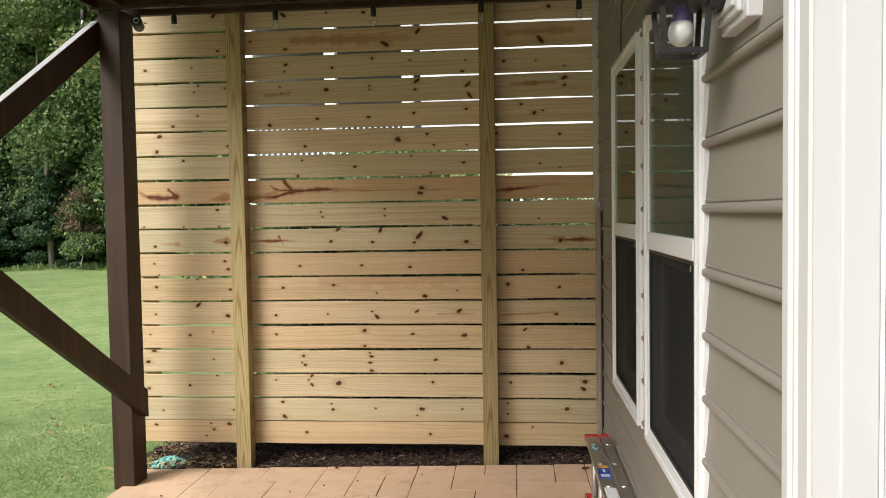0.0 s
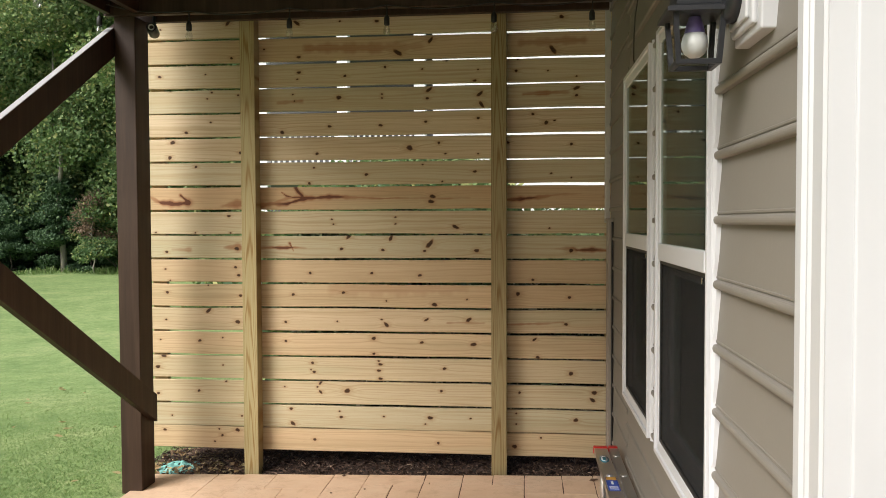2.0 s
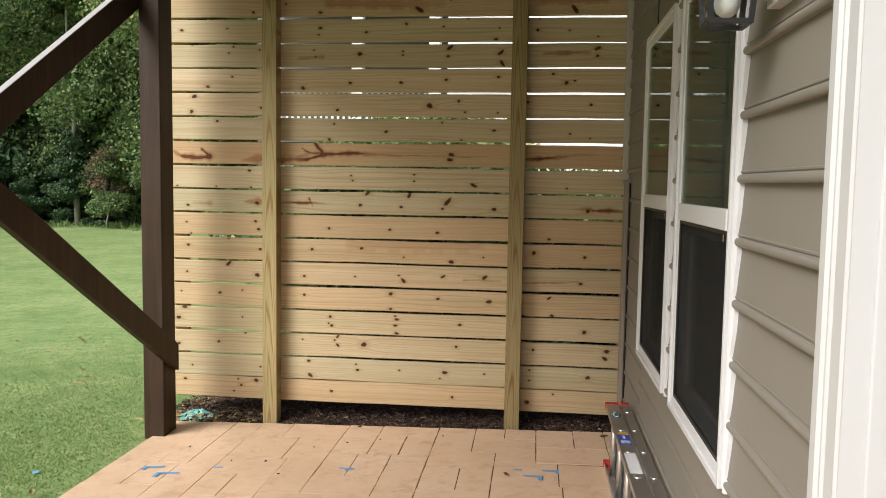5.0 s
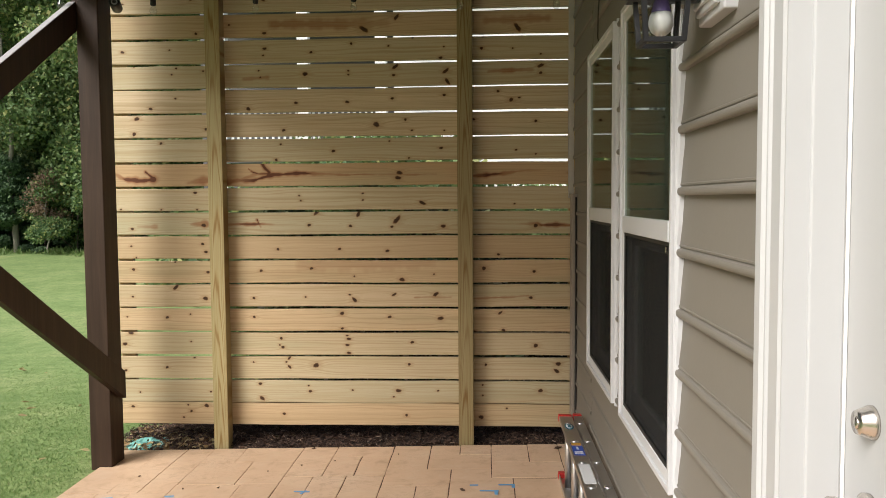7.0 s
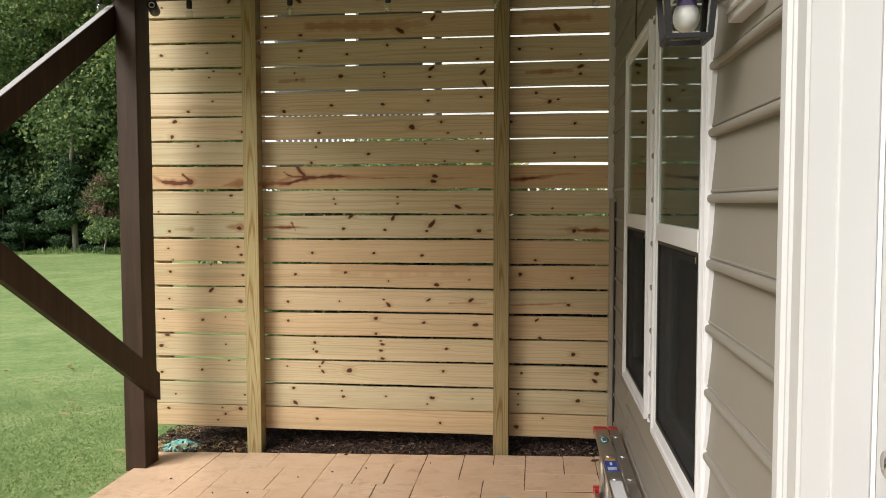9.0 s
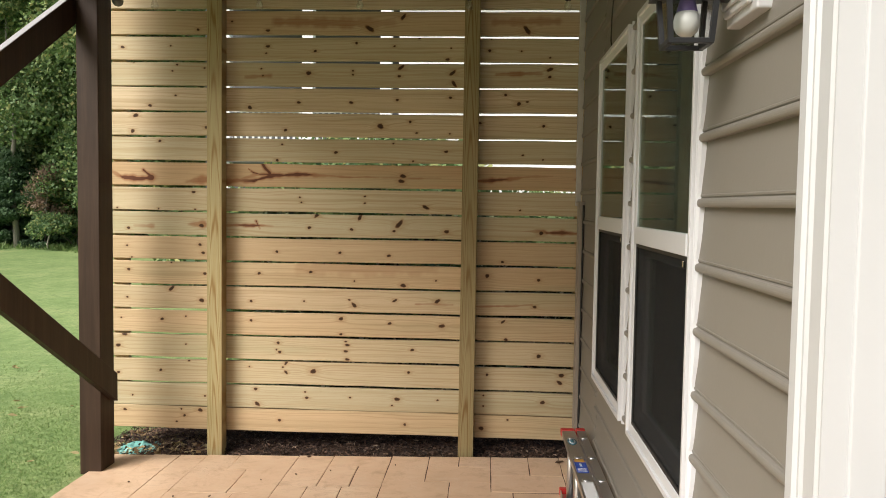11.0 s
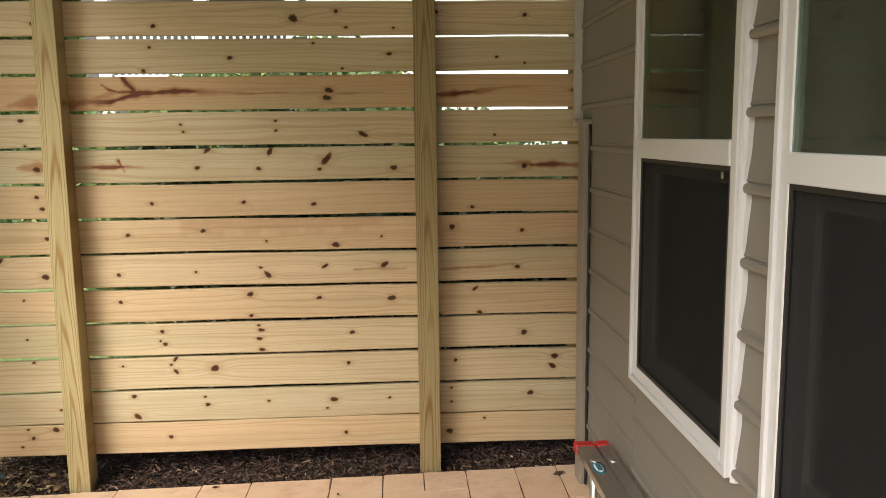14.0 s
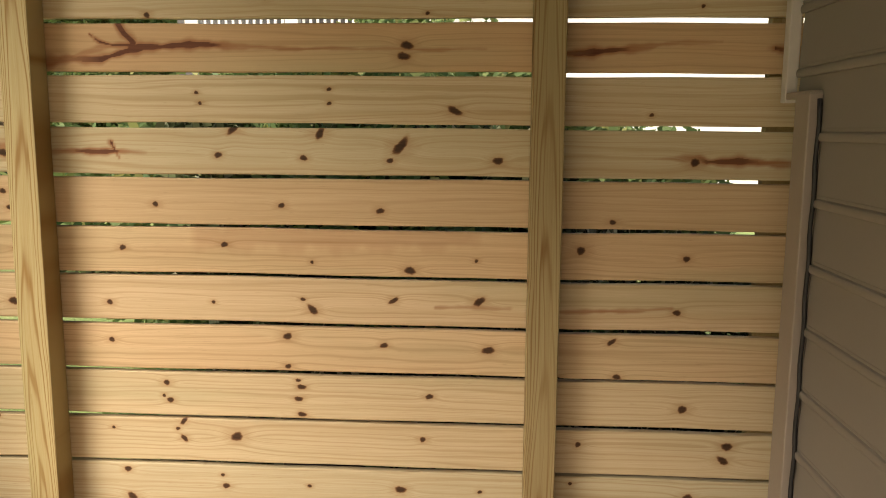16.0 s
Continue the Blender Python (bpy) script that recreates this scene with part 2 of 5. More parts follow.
PINE = pine_material("pine_board")
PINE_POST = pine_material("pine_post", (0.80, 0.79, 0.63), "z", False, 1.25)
# a darker pine tint for the right-hand post
PINE_DARK = pine_material("pine_post_darker", (0.60, 0.565, 0.44), "z", False, 1.25)
STAIN = stained_material()
CONCRETE = concrete_material()
GROUT = plain("joint_shadow", (0.11, 0.062, 0.04), 0.9, vary=0.3)
LAWN = lawn_material()
GRASS = island_material("grass_blade", [(0.0, (0.10, 0.18, 0.048)), (0.45, (0.155, 0.255, 0.075)), (0.85, (0.24, 0.34, 0.11)), (1.0, (0.46, 0.45, 0.24))])
MULCH = island_material("mulch_chip", [(0.0, (0.018, 0.011, 0.008)), (0.45, (0.048, 0.026, 0.017)), (0.75, (0.095, 0.053, 0.035)), (0.93, (0.20, 0.125, 0.082)), (1.0, (0.46, 0.35, 0.25))], 0.8, 0.0)
SOIL = plain("soil", (0.030, 0.020, 0.015), 0.95, vary=0.5, scale=25, bump=0.6)
SIDING = plain("siding_vinyl", (0.192, 0.176, 0.153), 0.55, vary=0.05, scale=3, bump=0.06)
WHITE = plain("white_vinyl", (0.565, 0.575, 0.60), 0.35, vary=0.03, bump=0.02)
TRIM = plain("white_trim_paint", (0.475, 0.483, 0.497), 0.38, vary=0.03, bump=0.03)
DOORPAINT = plain("door_paint", (0.445, 0.449, 0.458), 0.40, vary=0.03, bump=0.03)
GASKET = plain("white_gasket", (0.84, 0.84, 0.82), 0.5, vary=0.02)
CAULK = plain("caulk", (0.44, 0.415, 0.38), 0.6, vary=0.15, scale=30)
TAUPE = plain("taupe_trim", (0.25, 0.215, 0.178), 0.5, vary=0.08)
GLASS = glass_material("window_glass", (0.80, 0.88, 0.81), 0.032)
CLEAR = glass_material("clear_glass", (0.95, 0.96, 0.96))
def bulb_glass():
    n = Nodes("bulb_glass")
    tr = n.add("ShaderNodeBsdfTransparent", Color=(0.97, 0.98, 0.98, 1))
    gl = n.add("ShaderNodeBsdfGlossy", Color=(1, 1, 1, 1), Roughness=0.12)
    df = n.add("ShaderNodeBsdfTranslucent", Color=(0.9, 0.9, 0.9, 1))
    for base, top, f in ((tr, gl, 0.10), (None, df, 0.04)):
        mx = n.t.nodes.new("ShaderNodeMixShader")
        mx.inputs[0].default_value = f
        n.t.links.new((base or last).outputs[0], mx.inputs[1])
        n.t.links.new(top.outputs[0], mx.inputs[2])
        last = mx
    n.t.links.new(last.outputs[0], n.t.nodes["Material Output"].inputs[0])
    return n.mat


BULBGLASS = bulb_glass()
SCREEN = screen_material()
ROOM = plain("room_wall", (0.40, 0.46, 0.37), 0.8)
BLACK = plain("black_metal", (0.016, 0.017, 0.020), 0.42, vary=0.2, bump=0.12)
RUBBER = plain("black_rubber", (0.012, 0.012, 0.012), 0.6)
NICKEL = plain("satin_nickel", (0.62, 0.58, 0.53), 0.28, 1.0, 0.05, bump=0.02)
# pale grey that paints the sky's sheen on a brace
PALETOP = plain("pale_sky_sheen", (0.42, 0.41, 0.41), 0.5, vary=0.2, scale=20)
ALU = plain("aluminium", (0.66, 0.66, 0.67), 0.33, 1.0, 0.12, 14, bump=0.08)
REDPLASTIC = plain("red_plastic", (0.50, 0.025, 0.022), 0.4)
BULBWHITE = plain("bulb_white", (0.60, 0.61, 0.60), 0.35, vary=0.02)
VIOLET = plain("violet_collar", (0.16, 0.12, 0.34), 0.4)
BLUETAPE = plain("blue_tape", (0.13, 0.34, 0.62), 0.6)
TEAL = plain("teal_sheet", (0.20, 0.46, 0.41), 0.45, vary=0.25, scale=12, bump=0.3)
LABELBLUE = plain("label_blue", (0.02, 0.07, 0.40), 0.4)
LABELGOLD = plain("label_gold", (0.62, 0.33, 0.05), 0.4)
LABELWHITE = plain("label_white", (0.75, 0.76, 0.78), 0.4)
LABELTEAL = plain("label_teal", (0.03, 0.16, 0.22), 0.4)
BARK = plain("bark", (0.17, 0.14, 0.115), 0.9, vary=0.4, scale=8, bump=0.8)
PALEBARK = plain("pale_bark", (0.30, 0.275, 0.24), 0.9, vary=0.3, scale=8, bump=0.6)
LEAF = island_material("leaf_green", [(0.0, (0.085, 0.165, 0.07)), (0.4, (0.145, 0.24, 0.095)), (0.8, (0.23, 0.325, 0.12)), (1.0, (0.42, 0.42, 0.16))])
LEAFY = island_material("leaf_yellow", [(0.0, (0.12, 0.19, 0.07)), (0.4, (0.19, 0.29, 0.105)), (0.75, (0.28, 0.37, 0.135)), (1.0, (0.46, 0.42, 0.17))])
NEEDLE = island_material("pine_needle", [(0.0, (0.04, 0.085, 0.038)), (0.5, (0.075, 0.14, 0.062)), (1.0, (0.12, 0.20, 0.09))], 0.7, 0.15)
RUSSET = island_material("leaf_russet", [(0.0, (0.20, 0.135, 0.09)), (0.5, (0.33, 0.23, 0.16)), (1.0, (0.44, 0.33, 0.24))])
# the palest stops paint bright glints on some of the dark leaves
DARKLEAF = island_material("leaf_evergreen_glints", [(0.0, (0.018, 0.030, 0.014)), (0.55, (0.036, 0.056, 0.024)), (0.78, (0.12, 0.16, 0.065)), (0.9, (0.34, 0.38, 0.20)), (1.0, (0.62, 0.62, 0.48))], 0.45, 0.2)
DRY = island_material("dry_leaf", [(0.0, (0.16, 0.085, 0.04)), (0.5, (0.36, 0.25, 0.12)), (1.0, (0.55, 0.47, 0.25))], 0.7, 0.1)
NEIGHBOUR = plain("neighbour_siding", (0.80, 0.81, 0.82), 0.6, vary=0.03)
# dark grey that paints the shade round the neighbour's deck
NEIGHDARK = plain("neighbour_painted_shade", (0.11, 0.11, 0.115), 0.7)
SHINGLE = plain("roof_shingle", (0.10, 0.095, 0.09), 0.9, vary=0.4, scale=12, bump=0.5)


# ---------------------------------------------------------------- mesh helpers
def box(bm, x0, x1, y0, y1, z0, z1, m=None):
    vs = [bm.verts.new((x, y, z)) for x in (x0, x1) for y in (y0, y1) for z in (z0, z1)]
    if m is not None:
        for v in vs:
            v.co = m @ v.co
    for f in ((0, 1, 3, 2), (4, 6, 7, 5), (0, 4, 5, 1), (2, 3, 7, 6), (0, 2, 6, 4), (1, 5, 7, 3)):
        bm.faces.new([vs[i] for i in f])
    return vs


def boxes(*spans, bevel=0.0, m=None):
    bm = bmesh.new()
    for s in spans:
        box(bm, *s, m=m)
    if bevel:
        bmesh.ops.bevel(bm, geom=bm.edges[:], offset=bevel, segments=2, affect="EDGES", profile=0.5)
    return bm


def lathe(profile, steps=20, axis="z", at=(0, 0, 0)):
    """A turned shape: (radius, height) pairs round an axis."""
    bm = bmesh.new()
    rings = []
    for r, h in profile:
        ring = []
        for i in range(steps):
            a = 2 * math.pi * i / steps
            c, s = r * math.cos(a), r * math.sin(a)
            p = {"z": (c, s, h), "x": (h, c, s), "y": (c, h, s)}[axis]
            ring.append(bm.verts.new((p[0] + at[0], p[1] + at[1], p[2] + at[2])))
        rings.append(ring)
    for a, b in zip(rings, rings[1:]):
        for i in range(steps):
            j = (i + 1) % steps
            bm.faces.new((a[i], a[j], b[j], b[i]))
    for ring in (rings[0], rings[-1]):
        if len(ring) > 2:
            bm.faces.new(ring)
    bmesh.ops.recalc_face_normals(bm, faces=bm.faces[:])
    for f in bm.faces:
        f.smooth = True
    return bm


def tube(points, r, steps=8, taper=1.0):
    """A round bar along points."""
    bm = bmesh.new()
    pts = [Vector(p) for p in points]
    rings = []
    for i, p in enumerate(pts):
        d = (pts[min(i + 1, len(pts) - 1)] - pts[max(i - 1, 0)]).normalized()
        u = d.cross((0.31, 0.2, 0.93))
        if u.length < 1e-3:
            u = d.cross((1, 0, 0))
        u.normalize()
        w = d.cross(u)
        rr = r * (1 + (taper - 1) * i / max(1, len(pts) - 1))
        rings.append([bm.verts.new(p + rr * (math.cos(2 * math.pi * k / steps) * u + math.sin(2 * math.pi * k / steps) * w)) for k in range(steps)])
    for a, b in zip(rings, rings[1:]):
        for i in range(steps):
            f = bm.faces.new((a[i], a[(i + 1) % steps], b[(i + 1) % steps], b[i]))
            f.smooth = True
    bm.faces.new(rings[0][::-1])
    bm.faces.new(rings[-1])
    bmesh.ops.recalc_face_normals(bm, faces=bm.faces[:])
    return bm


def extrude_profile(pts, y0, y1):
    """An open profile of (x, z) pairs drawn along y, closed at the back at x = pts[0][2] if given."""
    bm = bmesh.new()
    a = [bm.verts.new((x, y0, z)) for x, z in pts]
    b = [bm.verts.new((x, y1, z)) for x, z in pts]
    for i in range(len(pts)):
        j = (i + 1) % len(pts)
        bm.faces.new((a[i], a[j], b[j], b[i]))
    bm.faces.new(a[::-1])
    bm.faces.new(b)
    bmesh.ops.recalc_face_normals(bm, faces=bm.faces[:])
    return bm


def to_mesh(name, bm, material):
    me = bpy.data.meshes.new(name)
    bm.to_mesh(me)
    bm.free()
    me.materials.append(material)
    return me


def part(name, bm, material, parent=None, label=""):
    me = to_mesh(name, bm, material) if isinstance(bm, bmesh.types.BMesh) else bm
    ob = new(name, me)
    if parent is not None:
        ob.parent = parent
        ob.matrix_parent_inverse = Matrix.Identity(4)
    if label:
        tagged(ob, label)
    return ob


def thing(name, label, category, group="", kind=""):
    return tagged(new(name), label, category, group, kind)


def quads_mesh(name, centres, us, vs, material, fold=None):
    """Many small four-sided flakes from arrays of centres and half-axes."""
    n = len(centres)
    c, u, v = (np.asarray(a, float) for a in (centres, us, vs))
    co = np.stack([c - u - v, c + u - v, c + u + v, c - u + v], 1).reshape(-1, 3)
    me = bpy.data.meshes.new(name)
    me.vertices.add(4 * n)
    me.vertices.foreach_set("co", co.ravel())
    me.loops.add(4 * n)
    me.loops.foreach_set("vertex_index", np.arange(4 * n))
    me.polygons.add(n)
    me.polygons.foreach_set("loop_start", np.arange(0, 4 * n, 4))
    me.materials.append(material)
    me.update()
    me.validate()
    return me


RNG = np.random.default_rng(7)


def unit(n, flat=1.0):
    v = RNG.normal(size=(n, 3)) * (1, 1, flat)
    return v / np.linalg.norm(v, axis=1, keepdims=True)


def floor_z(x):
    """The patio falls gently away from the house."""
    return 0.0245 * (x + 1.8)


# ---------------------------------------------------------------- ground
def build_ground():
    bm = bmesh.new()
    xs = [-400, -120, -60, -40, -30, -25, -20, -16, -13, -10, -8, -6, -5, -4.2, -3.6, -3.1, -2.7, -2.40, -2.3, 3, 10, 25, 60, 150, 400]
    ys = [-300, -60, -20, -8, -3, 0, 1.5, 3, 4, 4.8, 5.2, 6, 7.5, 9, 11, 13, 15, 17, 19, 21, 23, 26, 30, 40, 80, 200, 900]

    def h(x, y):
        d = max(0.0, math.hypot(max(0, -2.3 - x), max(0, y - 5.2)) - 0.2)
        z = (-0.085 if x > -2.35 and y < 5.5 else -0.032) - 0.030 * min(d, 6) + 0.028 * max(0, min(d, 24) - 6) * 0.6
        return z + 0.05 * noise.noise((x * 0.16, y * 0.16, 0)) * min(1, d / 3)

    grid = [[bm.verts.new((x, y, h(x, y))) for y in ys] for x in xs]
    for i in range(len(xs) - 1):
        for j in range(len(ys) - 1):
            f = bm.faces.new((grid[i][j], grid[i + 1][j], grid[i + 1][j + 1], grid[i][j + 1]))
            f.smooth = True
    tagged(part("ground", bm, LAWN), "green mown lawn with worn and yellowed patches", "lawn", kind="structure")
    return h


ground_h = build_ground()


def build_grass():
    n = 110000
    x = -2.375 - RNG.gamma(1.6, 1.3, n)
    y = 2.6 + RNG.gamma(2.2, 0.95, n)
    keep = (x > -9) & (y < 11)
    x, y = x[keep], y[keep]
    n = len(x)
    z = np.array([ground_h(a, b) for a, b in zip(x, y)])
    hgt = 0.004 + 0.009 * RNG.random(n)
    lean = RNG.normal(size=(n, 2)) * 0.010
    ang = RNG.random(n) * math.pi
    wv = 0.0011 + 0.0011 * RNG.random(n)
    u = np.stack([np.cos(ang) * wv, np.sin(ang) * wv, 0 * ang], 1)
    v = np.stack([lean[:, 0], lean[:, 1], hgt], 1) * 0.5
    c = np.stack([x, y, z], 1) + v
    me = quads_mesh("grass", c, u, v, GRASS)
    tagged(part("grass", me, GRASS), "short green lawn grass with pale dry blades", "grass", kind="stuff")


build_grass()

# ---------------------------------------------------------------- patio
PX0, PX1, PY0, PY1 = -2.37, 0.42, -2.5, 4.90
SHEAR = Matrix(((1, 0, 0, 0), (0, 1, 0, 0), (0.0245, 0, 1, 0.0441), (0, 0, 0, 1)))


def build_patio():
    bm = boxes((PX0, PX1 + 0.05, PY0, PY1, -0.12, -0.005))
    bm.transform(SHEAR)
    return tagged(part("floor", bm, GROUT), "peach-brown stamped concrete patio slab", "patio", kind="structure")


patio = build_patio()
STONE_RNG = random.Random(11)


def stone(x0, x1, y0, y1):
    """One stamped stone: deep joints along y, shallow ones across."""
    r = STONE_RNG
    hw, hd = (x1 - x0) / 2 - r.uniform(0.0006, 0.0017), (y1 - y0) / 2 - r.uniform(0.0002, 0.0010)
    sb = bmesh.new()
    ring = [(-1, -1), (-0.3, -1), (0.4, -1), (1, -1), (1, -0.3), (1, 0.35), (1, 1), (0.35, 1), (-0.3, 1), (-1, 1), (-1, 0.3), (-1, -0.35)]
    lo = [sb.verts.new((a * hw, b * hd, -0.012)) for a, b in ring]
    hi = [sb.verts.new((a * (hw - r.uniform(0.0003, 0.0045)), b * (hd - r.uniform(0.0003, 0.003)), 0.0)) for a, b in ring]
    for k in range(12):
        sb.faces.new((lo[k], lo[(k + 1) % 12], hi[(k + 1) % 12], hi[k]))
    sb.faces.new(hi)
    ob = part("paving_stone", sb, CONCRETE, patio)
    ob.matrix_local = SHEAR @ pose((x0 + x1) / 2, (y0 + y1) / 2, r.uniform(-0.0008, 0.0008), r.uniform(-0.12, 0.12), r.uniform(-0.12, 0.12), 0)


def stones(*rects):
    for q in rects:
        stone(*q)


stones((-2.37, -2.12, 4.155, 4.9), (-2.37, -2.165, 3.83, 4.155), (-2.165, -1.99, 3.83, 4.155), (-2.12, -1.955, 4.155, 4.9), (-1.955, -1.785, 4.155, 4.9), (-1.99, -1.785, 3.72, 4.155), (-2.37, -1.99, 3.5, 3.83), (-1.99, -1.785, 3.5, 3.72))
stones((-1.785, -1.58, 4.64, 4.9), (-1.785, -1.468, 4.27, 4.64), (-1.785, -1.62, 3.72, 4.02), (-1.62, -1.43, 3.72, 4.02), (-1.785, -1.43, 4.02, 4.27), (-1.58, -1.222, 4.64, 4.9), (-1.468, -1.222, 4.27, 4.64), (-1.43, -1.222, 3.79, 4.27), (-1.785, -1.43, 3.5, 3.72), (-1.43, -1.09, 3.5, 3.79))
stones((-1.222, -1.01, 4.38, 4.9), (-1.01, -0.66, 4.72, 4.9), (-1.01, -0.834, 4.38, 4.72), (-0.834, -0.66, 4.38, 4.72), (-1.222, -1.056, 4.04, 4.38), (-1.056, -0.87, 4.04, 4.38), (-1.222, -0.87, 3.79, 4.04), (-0.87, -0.66, 3.9, 4.38), (-1.09, -0.87, 3.5, 3.79), (-0.87, -0.66, 3.5, 3.9))
stones((-0.66, -0.433, 4.47, 4.9), (-0.433, -0.255, 4.72, 4.9), (-0.255, -0.07, 4.72, 4.9), (-0.433, -0.07, 4.47, 4.72), (-0.66, -0.295, 4.21, 4.47), (-0.66, -0.47, 3.9, 4.21), (-0.47, -0.295, 3.9, 4.21), (-0.66, -0.295, 3.5, 3.9), (-0.295, -0.07, 4.32, 4.47))
stones((-0.07, 0.148, 4.58, 4.9), (0.148, 0.33, 4.58, 4.9), (0.33, 0.47, 4.58, 4.9), (-0.07, 0.33, 4.32, 4.58), (0.33, 0.47, 4.3, 4.58), (-0.295, 0.045, 3.99, 4.32), (0.045, 0.47, 3.99, 4.30), (-0.295, 0.06, 3.5, 3.99), (0.06, 0.47, 3.5, 3.99))
for _r in range(10):
    _y1 = 3.5 - _r * 0.6
    _x = PX0
    while _x < 0.46:
        _w = STONE_RNG.choice((0.19, 0.21, 0.36, 0.38))
        _e = 0.47 if _x + _w > 0.36 else _x + _w
        _m = STONE_RNG.choice((0.0, 0.26, 0.34))
        if _m:
            stone(_x, _e, _y1 - _m, _y1)
        stone(_x, _e, _y1 - 0.6, _y1 - _m)
        _x = _e


def build_mulch():
    bm = bmesh.new()
    nx, ny = 40, 8
    g = []
    for i in range(nx):
        row = []
        for j in range(ny):
            x = -2.55 + 3.3 * i / (nx - 1)
            y = 4.86 + 1.0 * j / (ny - 1)
            z = floor_z(x) - 0.05 + 0.035 * math.sin(math.pi * min(1, (y - 4.86) / 0.9)) + 0.015 * noise.noise((x * 3, y * 3, 1))
            row.append(bm.verts.new((x, y, z if 0 < j < ny - 1 else z - 0.04)))
        g.append(row)
    for i in range(nx - 1):
        for j in range(ny - 1):
            bm.faces.new((g[i][j], g[i + 1][j], g[i + 1][j + 1], g[i][j + 1]))
    tagged(part("planting_bed", bm, SOIL), "dark soil bed under the privacy screen", "soil", kind="structure")
    back = bmesh.new()
    bg = [[back.verts.new((-1.95 + 0.28 * i + 0.05 * math.sin(j * 2.3), 5.80 + 0.32 * j, ground_h(-1.95 + 0.28 * i, 5.8 + 0.32 * j) + (0.05 if 0 < i < 11 and 0 < j < 7 else -0.03))) for j in range(8)] for i in range(12)]
    for i in range(11):
        for j in range(7):
            back.faces.new((bg[i][j], bg[i + 1][j], bg[i + 1][j + 1], bg[i][j + 1]))
    tagged(part("planting_bed", back, SOIL), "dark soil bed behind the privacy screen", "soil", kind="structure")
    n = 30000
    x = -2.5 + 3.2 * RNG.random(n)
    y = 4.89 + 0.85 * RNG.random(n)
    z = 0.0245 * (x + 1.8) - 0.048 + 0.04 * np.sin(np.pi * np.clip((y - 4.86) / 0.9, 0, 1)) + 0.03 * RNG.random(n)
    keep = (x > -2.25) | (RNG.random(n) < 0.5)
    x, y, z = x[keep], y[keep], z[keep]
    n = len(x)
    d = unit(n, 0.35)
    w = np.cross(d, unit(n))
    w /= np.linalg.norm(w, axis=1, keepdims=True)
    ln = 0.005 + 0.017 * RNG.random(n) ** 1.6
    me = quads_mesh("mulch", np.stack([x, y, z], 1), d * ln[:, None], w * (0.0013 + 0.0032 * RNG.random(n) ** 1.8)[:, None], MULCH)
    k = 420
    lx = -2.47 + 0.62 * RNG.random(k) ** 1.3
    ly = 4.93 + 0.5 * RNG.random(k)
    ld = unit(k, 0.3)
    lw = np.cross(ld, unit(k))
    lw /= np.linalg.norm(lw, axis=1, keepdims=True)
    ls = (0.007 + 0.013 * RNG.random(k))[:, None]
    leaves = quads_mesh("leaf_litter", np.stack([lx, ly, 0.0245 * (lx + 1.8) - 0.02 + 0.03 * RNG.random(k)], 1), ld * ls, lw * ls * 0.55, DRY)
    tagged(part("leaf_litter", leaves, DRY), "dry tan leaves blown against the corner post", "leaves", kind="stuff")
    tagged(part("mulch", me, MULCH), "dark brown bark mulch mixed with dead leaves", "mulch", kind="stuff")


build_mulch()

# ---------------------------------------------------------------- house wall
WX = 0.430          # plane behind the siding
PITCH = 0.1635
FAR_Y = 4.72


def clip_profile(pts, lo, hi):
    out = []
    for (xa, za), (xb, zb) in zip(pts, pts[1:]):
        if zb <= lo or za >= hi:
            continue
        f = lambda z: xa + (xb - xa) * (z - za) / (zb - za) if zb > za else xa
        p, q = max(za, lo), min(zb, hi)
        if not out:
            out.append((f(p), p))
        out.append((f(q), q))
    return out


def course_profile(z, k_out=1.0):
    pts = [(WX - 0.016, z)]
    for k in range(1, 8):
        a = math.pi * (k / 8)
        pts.append((WX - 0.014 - 0.007 * math.sin(a), z + 0.021 * (1 - math.cos(a)) / 2))
    pts += [(WX - 0.0125, z + 0.0213), (WX - 0.0095, z + 0.0235), (WX - 0.0125, z + 0.0265), (WX - 0.0128, z + 0.031), (WX - 0.0110, z + 0.0325), (WX - 0.001, z + PITCH + 0.004)]
    return [(WX - (WX - x) * k_out, h) for x, h in pts]


